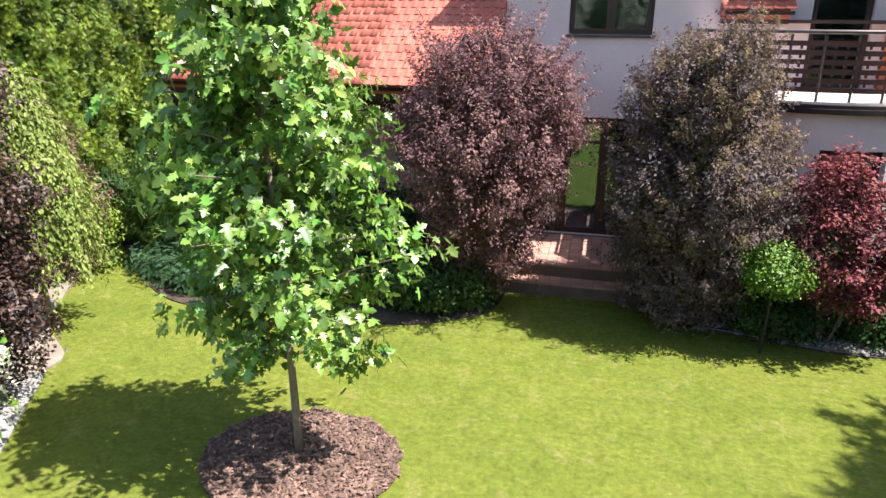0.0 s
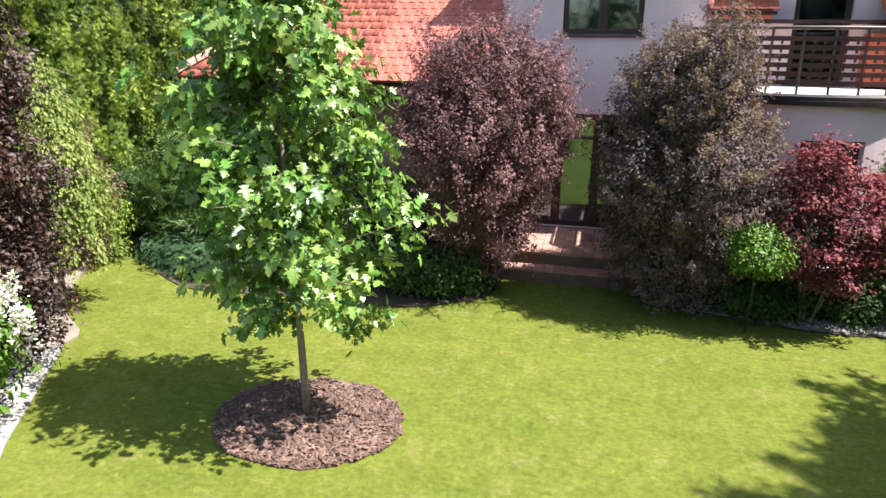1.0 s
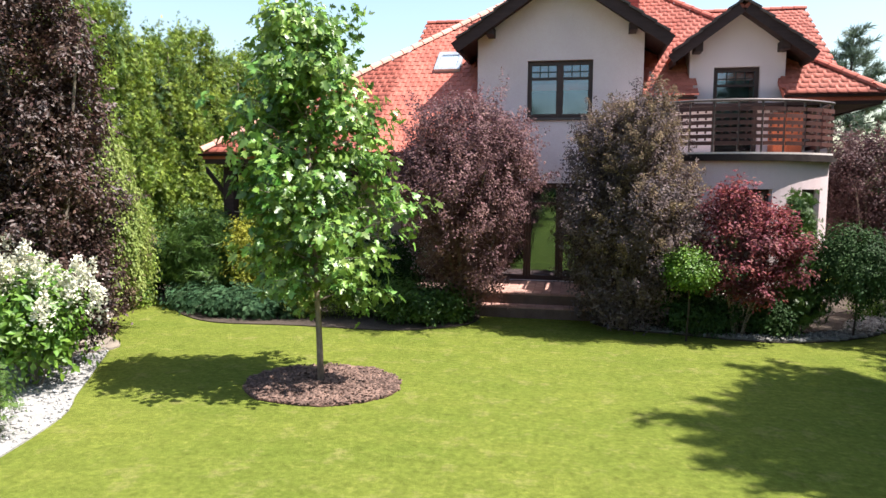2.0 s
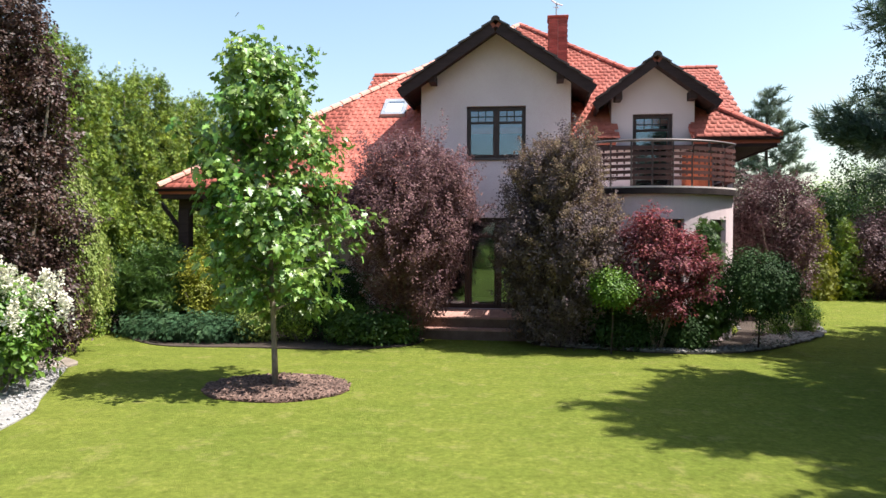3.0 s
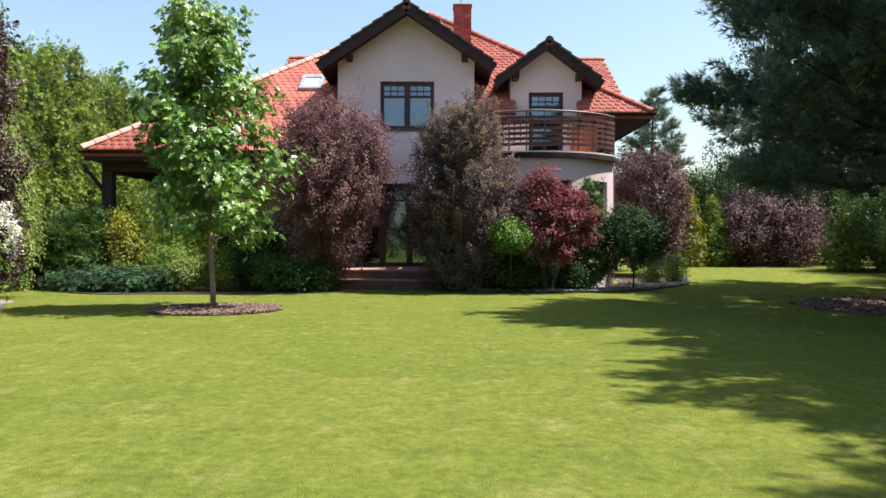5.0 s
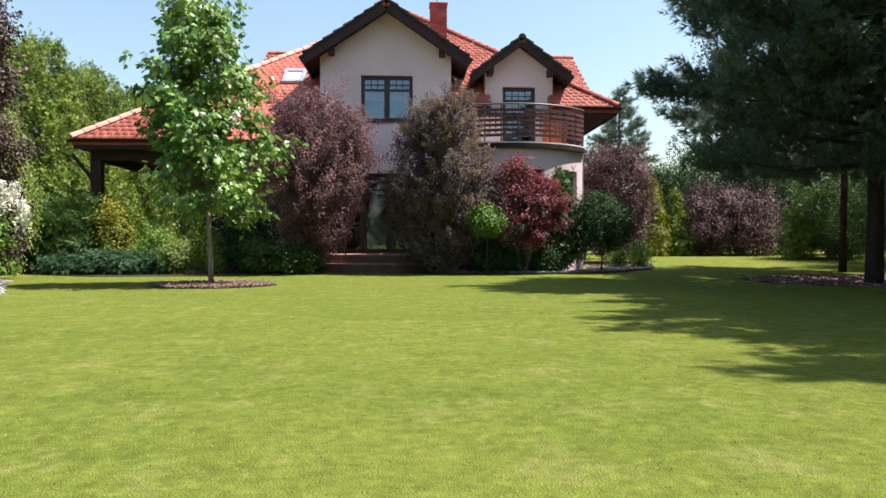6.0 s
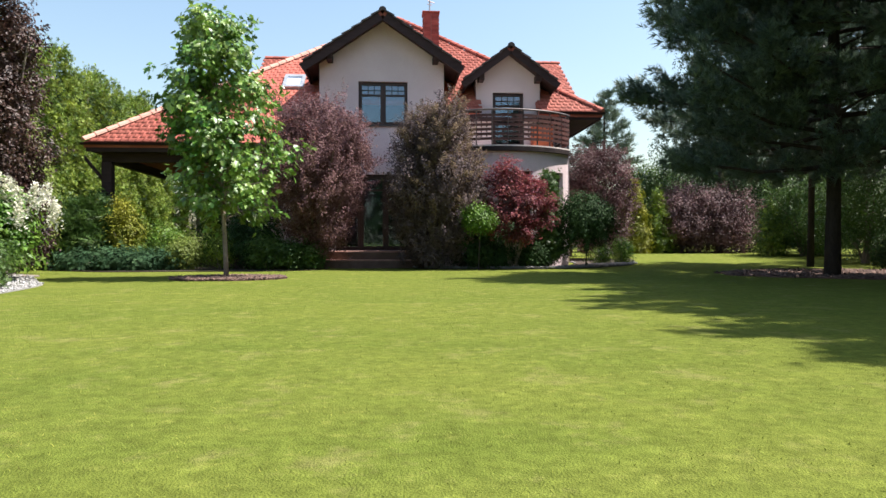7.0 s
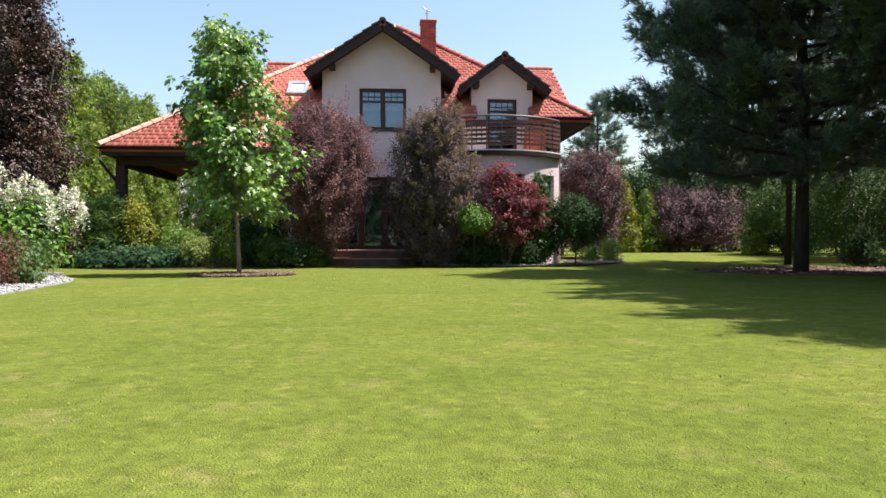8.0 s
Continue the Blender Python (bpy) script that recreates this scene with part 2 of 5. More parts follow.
def prism(bm, outline, push):
    """A flat outline (3D points) pushed along a vector into a solid."""
    a = [bm.verts.new(p) for p in outline]
    b = [bm.verts.new(Vector(p) + Vector(push)) for p in outline]
    n = len(a)
    bm.faces.new(a)
    bm.faces.new(b[::-1])
    for i in range(n):
        bm.faces.new((a[(i + 1) % n], a[i], b[i], b[(i + 1) % n]))
    bmesh.ops.recalc_face_normals(bm, faces=bm.faces)
    return bm


def tube(bm, pts, r0, r1, seg=7):
    """A tapered tube through points."""
    pts = [Vector(p) for p in pts]
    rings = []
    for i, p in enumerate(pts):
        d = (pts[min(i + 1, len(pts) - 1)] - pts[max(i - 1, 0)]).normalized()
        u = d.orthogonal().normalized()
        v = d.cross(u)
        r = r0 + (r1 - r0) * i / (len(pts) - 1)
        rings.append([bm.verts.new(p + (u * math.cos(a) + v * math.sin(a)) * r) for a in [2 * math.pi * k / seg for k in range(seg)]])
    for a, b in zip(rings, rings[1:]):
        u0 = min(range(seg), key=lambda k: (b[k].co - a[0].co).length)
        for k in range(seg):
            bm.faces.new((a[k], a[(k + 1) % seg], b[(u0 + k + 1) % seg], b[(u0 + k) % seg]))
    bm.faces.new(rings[0][::-1])
    bm.faces.new(rings[-1])
    return bm


RNG = np.random.default_rng(7)


def unit(v):
    return v / np.maximum(np.linalg.norm(v, axis=1, keepdims=True), 1e-9)


def scatter(name, shape, where, normals, tips, sizes, material, parent=None, label=""):
    """Many small copies of a shape (verts with x along its tip and z its normal; faces as triangles) in one mesh."""
    sv, sf = np.array(shape[0], float), np.array(shape[1], int)
    n, k, f = len(where), len(sv), len(sf)
    z = unit(normals)
    x = unit(tips - z * np.sum(tips * z, axis=1, keepdims=True))
    y = np.cross(z, x)
    co = (where[:, None, :] + sizes[:, None, None] * (sv[None, :, 0:1] * x[:, None, :] + sv[None, :, 1:2] * y[:, None, :] + sv[None, :, 2:3] * z[:, None, :])).reshape(-1, 3)
    idx = (sf[None, :, :] + (np.arange(n) * k)[:, None, None]).reshape(-1)
    me = bpy.data.meshes.new(name)
    me.vertices.add(n * k)
    me.vertices.foreach_set("co", co.astype(np.float32).ravel())
    me.loops.add(n * f * 3)
    me.loops.foreach_set("vertex_index", idx.astype(np.int32))
    me.polygons.add(n * f)
    me.polygons.foreach_set("loop_start", (np.arange(n * f) * 3).astype(np.int32))
    me.update(calc_edges=True)
    me.materials.append(material)
    ob = new(name, me)
    ob.parent = parent
    return tagged(ob, label)


# small leaf: folded along its midrib
LEAF = ([(0, 0, 0), (0.5, 0.28, 0.10), (1, 0, -0.08), (0.5, -0.28, 0.10)], [(0, 2, 1), (0, 3, 2)])
# lobed leaf of the young tree
LOBED = ([(0, 0, 0), (0.06, 0.34, 0.05), (0.24, 0.17, 0.06), (0.44, 0.56, -0.03), (0.52, 0.20, 0.04), (0.74, 0.26, 0.0), (1.06, 0.0, -0.10), (0.74, -0.26, 0.0),
          (0.52, -0.20, 0.04), (0.44, -0.56, -0.03), (0.24, -0.17, 0.06), (0.06, -0.34, 0.05)],
         [(0, 2, 1), (0, 4, 2), (2, 4, 3), (4, 6, 5), (0, 6, 4), (0, 8, 6), (6, 8, 7), (0, 10, 8), (8, 10, 9), (0, 11, 10)])
# flat fan of scale leaves
SPRAY = ([(0, 0, 0), (0.55, 0.42, 0.05), (0.42, 0.20, 0.0), (0.85, 0.22, -0.03), (0.62, 0.05, 0.02), (1.0, -0.03, -0.08), (0.62, -0.14, 0.0),
          (0.80, -0.30, -0.02), (0.42, -0.26, 0.0), (0.45, -0.48, 0.05)],
         [(0, 2, 1), (0, 4, 3), (0, 6, 5), (0, 8, 7), (0, 9, 8)])


def tuft_shape(n, w, seed):
    r = random.Random(seed)
    v, f = [], []
    for i in range(n):
        a, t = 2 * math.pi * i / n + r.uniform(-0.3, 0.3), r.uniform(0.25, 0.75)
        d = Vector((math.cos(t), math.sin(t) * math.cos(a), math.sin(t) * math.sin(a)))
        s = d.orthogonal().normalized() * w
        o = Vector((r.uniform(-0.25, 0.25), 0, 0))
        k = len(v)
        v += [tuple(o - s), tuple(o + s), tuple(o + d)]
        f.append((k, k + 1, k + 2))
    return v, f


TUFT = tuft_shape(10, 0.06, 3)


def in_blobs(blobs, n, edge=5.0):
    """Points in a union of ellipsoids (x, y, z, rx, ry, rz), most of them near the surface, and the outward direction of each."""
    b = np.array(blobs, float)
    w = b[:, 3] * b[:, 4] + b[:, 3] * b[:, 5] + b[:, 4] * b[:, 5]
    i = RNG.choice(len(b), n, p=w / w.sum())
    d = unit(RNG.normal(size=(n, 3)))
    r = RNG.random(n) ** (1 / edge)
    return b[i, :3] + d * b[i, 3:] * r[:, None], unit(d / b[i, 3:])


def clumps(blobs, twigs, per, sigma, edge=5.0, stretch=(1, 1, 1)):
    """Leaves gathered in clumps at twig ends, which leaves gaps and an uneven outline."""
    c, d = in_blobs(blobs, twigs, edge)
    c = c + RNG.normal(size=c.shape) * sigma * 0.8
    p = np.repeat(c, per, axis=0) + RNG.normal(size=(twigs * per, 3)) * sigma * np.array(stretch)
    return p, np.repeat(d, per, axis=0), c


def sprigs(blobs, n, length, per, lift=0.9):
    """Leafy shoots that stand out from a shrub's surface and break its outline."""
    c, d = in_blobs(blobs, n, 9.0)
    way = unit(d * np.array([1, 1, 0.6]) + np.array([0, 0, lift]) + RNG.normal(size=(n, 3)) * 0.25)
    ln = length * RNG.uniform(0.5, 1.3, n)
    u = RNG.random((n, per))
    p = c[:, None, :] + way[:, None, :] * (ln[:, None] * u)[:, :, None] + RNG.normal(size=(n, per, 3)) * (0.055 * (1.25 - u))[:, :, None]
    return p.reshape(-1, 3), np.repeat(unit(d + way * 0.4), per, axis=0)


def crown(name, shape, blobs, twigs, per, sigma, size, material, parent, up=0.6, droop=0.0, edge=5.0, floor_z=0.03, stretch=(1, 1, 1), label="", extra=None, loosen=0.28):
    p, d, c = clumps(blobs, twigs, per, sigma, edge, stretch)
    if extra:
        q, e = sprigs(blobs, *extra)
        p, d = np.concatenate([p, q]), np.concatenate([d, e])
    keep = p[:, 2] > floor_z
    p, d = p[keep], d[keep]
    n = len(p)
    normal = d * 1.3 + np.array([0, 0, up]) + RNG.normal(size=(n, 3)) * loosen
    tip = d + RNG.normal(size=(n, 3)) * 0.6 + np.array([0, 0, -droop])
    s = size * RNG.uniform(0.65, 1.3, n)
    base = np.array(parent.matrix_basis.translation) if parent else np.zeros(3)
    ob = scatter(name, shape, p - base, normal, tip, s, material, parent, label)
    return c, ob


def lobes(x, y, z0, z1, r, n, seed, taper=0.0, spread_r=0.45):
    """Blobs that build an uneven bushy body from z0 to z1 about (x, y)."""
    q = random.Random(seed)
    out = []
    for i in range(n):
        t = (i + 0.5) / n
        z = z0 + (z1 - z0) * t
        rr = r * (1 - taper * t) * (0.55 + 0.45 * math.sin(math.pi * min(max(t, 0.1), 0.92)))
        a = i * 2.399 + q.uniform(-0.4, 0.4)
        o = rr * spread_r * q.uniform(0.5, 1.2)
        h = (z1 - z0) / n
        out.append((x + o * math.cos(a), y + o * math.sin(a), z, rr * q.uniform(0.6, 0.85), rr * q.uniform(0.6, 0.85), max(h * 1.1, rr * q.uniform(0.45, 0.7))))
    return out


def vase(x, y, z0, z1, r, seed, n=30, foot=0.4, flat=1.0, peak=0.72):
    """Lumps of an upright shrub that is narrow at its foot and round on top."""
    q = random.Random(seed)
    out = []
    for i in range(n):
        t = (i + q.random()) / n
        prof = r * (foot + (1 - foot) * math.sin(math.pi * min(0.5, 0.05 + 0.75 * t)))
        if t > peak:
            prof *= math.sqrt(max(0.05, 1 - ((t - peak) / (1.03 - peak)) ** 2))
        k = prof * q.uniform(0.17, 0.29) + 0.07
        a = i * 2.399 + q.uniform(-0.5, 0.5)
        o = max(0.0, prof - k) * q.uniform(0.25, 1.12) ** 0.5
        out.append((x + o * math.cos(a), y + o * math.sin(a) * flat, z0 + (z1 - z0) * t, k, k, k * q.uniform(0.8, 1.2)))
    return out


def stems(t, at, twigs, n, r0, seed, bark):
    """Several stems from the ground up into the crown, each a part."""
    q = random.Random(seed)
    for i in range(n):
        e = Vector(twigs[q.randrange(len(twigs))])
        s = Vector((at[0] + q.uniform(-0.12, 0.12), at[1] + q.uniform(-0.12, 0.12), at[2] - 0.03))
        m1 = s.lerp(e, 0.35) + Vector((q.uniform(-0.1, 0.1), q.uniform(-0.1, 0.1), 0.18 * e.z))
        part("stem", shift(tube(bmesh.new(), [s, m1, m1.lerp(e, 0.55) + Vector((0, 0, 0.08)), e], r0 * q.uniform(0.7, 1.1), r0 * 0.15, 6), at), M[bark], t)


def shift(bm, at):
    bmesh.ops.translate(bm, verts=bm.verts, vec=-Vector(at))
    return bm


def shrub(name, at, blobs, leaf, material, label, category="shrub", twigs=900, per=14, sigma=0.12, size=0.06, stem=0.03, n_stems=7, group="", bark="bark", **more):
    """A bush: several stems and a crown of small leaves."""
    t = thing(name, at, label, category, group)
    c = crown("crown", leaf, blobs, twigs, per, sigma, size, M[material], t, **more)[0]
    if n_stems:
        stems(t, at, c, n_stems, stem, int(abs(at[0] * 97 + at[1] * 31)), bark)
    return t

# ---- ground ----


def rise(x, y):
    """The ground climbs a little towards the back of the garden."""
    t = np.clip((np.asarray(y, float) - 13.0) / 10.0, 0, 1)
    return 0.27 * t * t * (3 - 2 * t)


def smooth_line(pts, n=6, closed=True):
    """A soft curve through the corners of a bed."""
    p = [Vector(q) for q in pts]
    out, k = [], len(p)
    for i in range(k):
        a, b, c, d = p[i - 1], p[i], p[(i + 1) % k], p[(i + 2) % k]
        for j in range(n):
            t = j / n
            out.append(0.5 * (2 * b + (c - a) * t + (2 * a - 5 * b + 4 * c - d) * t * t + (3 * b - 3 * c + d - a) * t ** 3))
    return [(q.x, q.y) for q in out]


def inside(px, py, outline):
    ok = np.zeros(len(px), bool)
    for (x0, y0), (x1, y1) in zip(outline, outline[1:] + outline[:1]):
        cross = ((y0 > py) != (y1 > py)) & (px < (x1 - x0) * (py - y0) / ((y1 - y0) or 1e-9) + x0)
        ok ^= cross
    return ok


def circle_line(x, y, rx, ry, n=40, wob=0.03, seed=1):
    q = random.Random(seed)
    return [(x + rx * (1 + q.uniform(-wob, wob)) * math.cos(2 * math.pi * i / n), y + ry * (1 + q.uniform(-wob, wob)) * math.sin(2 * math.pi * i / n)) for i in range(n)]


gx = np.concatenate([[-1500, -400, -120, -50], np.arange(-30, 36, 1.0), [50, 120, 400, 1500]])
gy = np.concatenate([[-1500, -400, -120, -40], np.arange(-24, 50, 1.0), [70, 120, 400, 1500]])
X, Y = np.meshgrid(gx, gy)
Z = rise(X, Y)
me = bpy.data.meshes.new("ground")
nx = len(gx)
me.from_pydata(np.stack([X, Y, Z], -1).reshape(-1, 3).tolist(), [],
               [(j * nx + i, j * nx + i + 1, (j + 1) * nx + i + 1, (j + 1) * nx + i) for j in range(len(gy) - 1) for i in range(nx - 1)])
me.materials.append(M["lawn"])
tagged(new("ground", me), "sunlit mown lawn of bright yellow green grass", "lawn", "", "structure")

BEDS = {
    "back": smooth_line([(-10.9, 13.6), (-9.9, 12.2), (-8.6, 11.0), (-7.7, 10.15), (-6.7, 9.7), (-5.1, 9.8), (-3.1, 9.8), (-2.2, 10.2), (-1.55, 10.9), (-1.6, 12.2), (-2.3, 13.4), (-2.6, 15.4), (-8.6, 15.4), (-10.4, 15)]),
    "hedge": smooth_line([(-7.3, 7.2), (-8.3, 8.3), (-9.2, 9.7), (-9.9, 11.3), (-10.9, 13.2), (-11.3, 16), (-11.4, 28), (-14, 28), (-14, 7), (-9, 5.5)]),
    "gravel": smooth_line([(-4.4, -4), (-4.95, 0.5), (-5.5, 3.7), (-6.1, 4.9), (-6.75, 6.1), (-7.5, 7.3), (-8.6, 7.6), (-8.4, 5), (-7.2, 2.5), (-6.8, 0), (-6.2, -4)]),
    "front": smooth_line([(0.9, 11.9), (1.3, 11.0), (2.4, 10.75), (3.6, 10.45), (4.7, 10.5), (6.0, 11.2), (7.2, 12.5), (8.0, 13.6), (8.6, 15), (9.2, 17.2), (7, 17.4), (6.4, 14.5), (5.4, 13.4), (2, 13.2)]),
    "pine": circle_line(11.0, 6.5, 3.2, 2.5, 36, 0.08, 4),
    "pale": smooth_line([(5.9, 11.6), (6.8, 12.25), (7.7, 13.3), (7.9, 13.9), (7.1, 13.6), (6.2, 12.6)]),
    "edge": smooth_line([(1.7, 10.98), (2.4, 10.78), (3.6, 10.49), (4.7, 10.54), (5.95, 11.22), (6.75, 12.1), (6.55, 12.45), (5.75, 11.7), (4.6, 11.05), (3.6, 10.95), (2.5, 11.2), (1.9, 11.3)]),
    "mulch": circle_line(-2.98, 6.06, 1.12, 1.0, 44, 0.045, 2),
}


def bed(name, key, material, height, label, category="flower bed"):
    """A bed: an uneven slightly raised sheet with a real edge."""
    o = BEDS[key]
    bm = bmesh.new()
    cx, cy = sum(p[0] for p in o) / len(o), sum(p[1] for p in o) / len(o)
    low = [bm.verts.new((x, y, float(rise(x, y)) - 0.05)) for x, y in o]
    top = [bm.verts.new((x, y, float(rise(x, y)) + height * 0.5)) for x, y in o]
    n = len(o)
    for i in range(n):
        bm.faces.new((low[i], low[(i + 1) % n], top[(i + 1) % n], top[i]))
    cap = bm.faces.new(top)
    r = bmesh.ops.inset_region(bm, faces=[cap], thickness=0.12, depth=0.0)
    for v in cap.verts:
        v.co.z += height * 0.5
    bmesh.ops.triangulate(bm, faces=[cap])
    bmesh.ops.recalc_face_normals(bm, faces=bm.faces)
    return tagged(part(name, bm, M[material], None, label), label, category, "", "structure")


bed("flower_bed", "back", "soil", 0.02, "curved planting bed of dark soil edging the lawn")
bed("flower_bed", "hedge", "sand", 0.03, "pale sandy soil strip along the tall hedge")
bed("gravel_bed", "gravel", "gravel", 0.02, "strip of white gravel bordering the lawn", "gravel bed")
bed("flower_bed", "front", "soil", 0.02, "shaded planting bed of dark soil before the house")
bed("flower_bed", "pine", "mulch", 0.02, "shaded bark covered bed under the big pine")
bed("gravel_bed", "pale", "grit", 0.05, "patch of pale stones beside the bay", "gravel bed")
bed("gravel_bed", "edge", "grit", 0.045, "shaded strip of grey stones between shrubs and lawn", "gravel bed")
bed("mulch_bed", "mulch", "mulch", 0.018, "round bed of brown bark mulch around the young tree", "mulch bed")


def loose(name, key, n, shape, size, material, label, category, lift=0.05):
    o = BEDS[key]
    a = np.array(o)
    px, py = RNG.uniform(a[:, 0].min(), a[:, 0].max(), n), RNG.uniform(a[:, 1].min(), a[:, 1].max(), n)
    k = inside(px, py, o)
    px, py = px[k], py[k]
    m = len(px)
    w = np.stack([px, py, rise(px, py) + lift + RNG.uniform(-0.01, 0.012, m)], -1)
    nrm = RNG.normal(size=(m, 3)) * 0.35 + np.array([0, 0, 1])
    ob = scatter(name, shape, w, nrm, RNG.normal(size=(m, 3)), size * RNG.uniform(0.5, 1.5, m), M[material])
    return tagged(ob, label, category, "", "stuff")


CHIP = ([(-0.5, -0.16, 0), (0.5, -0.2, 0.02), (0.42, 0.2, 0), (-0.45, 0.17, 0.03), (-0.4, -0.1, 0.14), (0.4, -0.12, 0.12), (0.3, 0.12, 0.13), (-0.35, 0.12, 0.15)],
        [(4, 5, 6), (4, 6, 7), (0, 1, 5), (0, 5, 4), (1, 2, 6), (1, 6, 5), (2, 3, 7), (2, 7, 6), (3, 0, 4), (3, 4, 7)])
STONE = ([(0.5, 0, 0), (0, 0.4, 0), (-0.5, 0.05, 0), (0, -0.42, 0), (0.05, 0, 0.32), (0, 0, -0.2)],
         [(0, 1, 4), (1, 2, 4), (2, 3, 4), (3, 0, 4), (1, 0, 5), (2, 1, 5), (3, 2, 5), (0, 3, 5)])
loose("bark_mulch", "mulch", 5200, CHIP, 0.065, "chip", "loose brown bark chips covering the round bed", "bark mulch", 0.030)
loose("bark_mulch", "pine", 6000, CHIP, 0.085, "chip", "loose bark and litter under the pine", "bark mulch", 0.024)
loose("gravel", "pale", 2600, STONE, 0.09, "grit", "pale stones lying in the bed beside the bay", "gravel", 0.055)
loose("gravel", "edge", 3600, STONE, 0.075, "grit", "grey stones lying along the shaded bed edge", "gravel", 0.05)
loose("gravel", "gravel", 9000, STONE, 0.055, "pebble", "loose white pebbles bordering the lawn", "gravel", 0.022)


def grass(n):
    """Short mown blades over the part of the lawn that is passed nearest."""
    y = -8.4 + 19.5 * RNG.random(n) ** 1.9
    x = RNG.uniform(-7.5, 9.5, n)
    keep = np.ones(n, bool)
    for key in BEDS:
        keep &= ~inside(x, y, BEDS[key])
    keep &= ~((y > 10.9) & (x > -2) & (x < 1.6))
    x, y = x[keep], y[keep]
    m = len(x)
    w = np.stack([x, y, rise(x, y) - 0.004], -1)
    tip = RNG.normal(size=(m, 3)) * 0.8 + np.array([0, 0, 0.8])
    shape = ([(0, -0.12, 0), (0, 0.12, 0), (1, 0, 0.12)], [(0, 1, 2)])
    ob = scatter("grass", shape, w, RNG.normal(size=(m, 3)) * 0.25 + np.array([0.2, 0, 1.0]), tip, 0.022 * RNG.uniform(0.7, 1.15, m), M["blade"])
    tagged(ob, "short mown grass blades of the lawn", "grass", "", "stuff")


grass(640000)

# ---- house ----
SL = 0.76                                   # rise of the main roof per metre


def roof_z(y):
    return 5.0 + SL * (y - 14.0)


house = thing("house", (0, 14.17, 0), "pinkish plastered house with red tiled hip roof and rounded balcony", "house")
H = (0, 14.17, 0)


def hpart(name, bm, material, parent=None, label="", smooth=False):
    return part(name, shift(bm, H), M[material], parent or house, label, smooth)


# walls with their openings


def pierced_wall(xs, zs, holes, y0, y1, top):
    """One solid wall cut by a grid of lines, open in the cells named, with a gable on the top line between two of the xs."""
    bm = bmesh.new()
    v = [[bm.verts.new((x, y0, z)) for x in xs] for z in zs]
    for j in range(len(zs) - 1):
        for i in range(len(xs) - 1):
            if (i, j) not in holes:
                bm.faces.new((v[j][i], v[j][i + 1], v[j + 1][i + 1], v[j + 1][i]))
    a, b, pts = top
    row = v[-1][a:b + 1]
    bm.faces.new(row + [bm.verts.new((x, y0, z)) for x, z in pts])
    r = bmesh.ops.extrude_face_region(bm, geom=bm.faces[:])
    bmesh.ops.translate(bm, verts=[g for g in r["geom"] if isinstance(g, bmesh.types.BMVert)], vec=(0, y1 - y0, 0))
    bmesh.ops.recalc_face_normals(bm, faces=bm.faces)
    return bm


bm = pierced_wall([-2.0, -1.5, -0.76, 0.82, 1.7, 2.0], [-0.1, 0.5, 2.95, 4.54, 5.94], {(1, 1), (2, 1), (3, 1), (2, 3)}, 14.17, 14.47,
                  (0, 5, [(2.0, 6.54), (0.03, 7.88), (-2.0, 6.54)]))
wall_gable = hpart("gable_wall", bm, "plaster", label="pale pinkish rendered gable wall")
for r in ((-2.0, -1.7, 14.47, 17.6, 3.0, 6.53), (1.7, 2.0, 14.47, 17.6, 3.0, 6.53)):
    hpart("side_wall", boxes([r]), "plaster")
bm = pierced_wall([2.0, 3.1, 3.66, 4.70, 5.25, 6.25], [-0.1, 3.62, 5.25, 5.74], {(2, 1), (0, 2), (2, 2), (4, 2)}, 14.6, 14.9,
                  (1, 4, [(5.25, 6.24), (4.19, 7.0), (3.1, 6.24)]))
hpart("wall", bm, "plaster", label="rendered wall with the balcony door")
for r in ((3.1, 3.3, 14.9, 16.2, 5.0, 6.22), (5.05, 5.25, 14.9, 16.2, 5.0, 6.22)):
    hpart("side_wall", boxes([r]), "plaster")
for r in ((-5.5, -2.0, 14.9, 15.2, -0.1, 4.9), (-5.5, -5.2, 15.2, 26.5, -0.1, 4.9), (5.95, 6.25, 14.9, 26.5, -0.1, 5.2), (-5.2, 5.95, 26.2, 26.5, -0.1, 5.2),
          (-4.9, 7.4, 22.0, 22.3, 4.9, 8.2)):
    hpart("wall", boxes([r]), "plaster")
# room walls behind the glass, their dimness painted in by the dark material
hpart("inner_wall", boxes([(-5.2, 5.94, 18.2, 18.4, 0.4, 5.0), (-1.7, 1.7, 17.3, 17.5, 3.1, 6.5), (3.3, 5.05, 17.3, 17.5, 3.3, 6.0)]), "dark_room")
for r in ((-2.0, -1.7, 14.47, 14.9, -0.1, 3.0), (1.75, 2.0, 14.47, 14.6, -0.1, 5.2)):
    hpart("side_wall", boxes([r]), "plaster")
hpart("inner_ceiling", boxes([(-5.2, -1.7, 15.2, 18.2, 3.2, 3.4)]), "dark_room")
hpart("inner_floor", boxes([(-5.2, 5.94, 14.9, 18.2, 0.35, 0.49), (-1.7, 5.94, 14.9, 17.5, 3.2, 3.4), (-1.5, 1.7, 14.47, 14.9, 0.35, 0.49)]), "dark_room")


def rake(x0, z0, x1, z1, y0, y1, thick):
    """A sloping slab between two lines that run back from y0 to y1."""
    bm = bmesh.new()
    d = Vector((x1 - x0, 0, z1 - z0)).normalized()
    up = Vector((-d.z, 0, d.x)) if d.x > 0 else Vector((d.z, 0, -d.x))
    a, b = Vector((x0, y0, z0)), Vector((x1, y0, z1))
    return prism(bm, [a, b, b + up * thick, a + up * thick], (0, y1 - y0, 0))


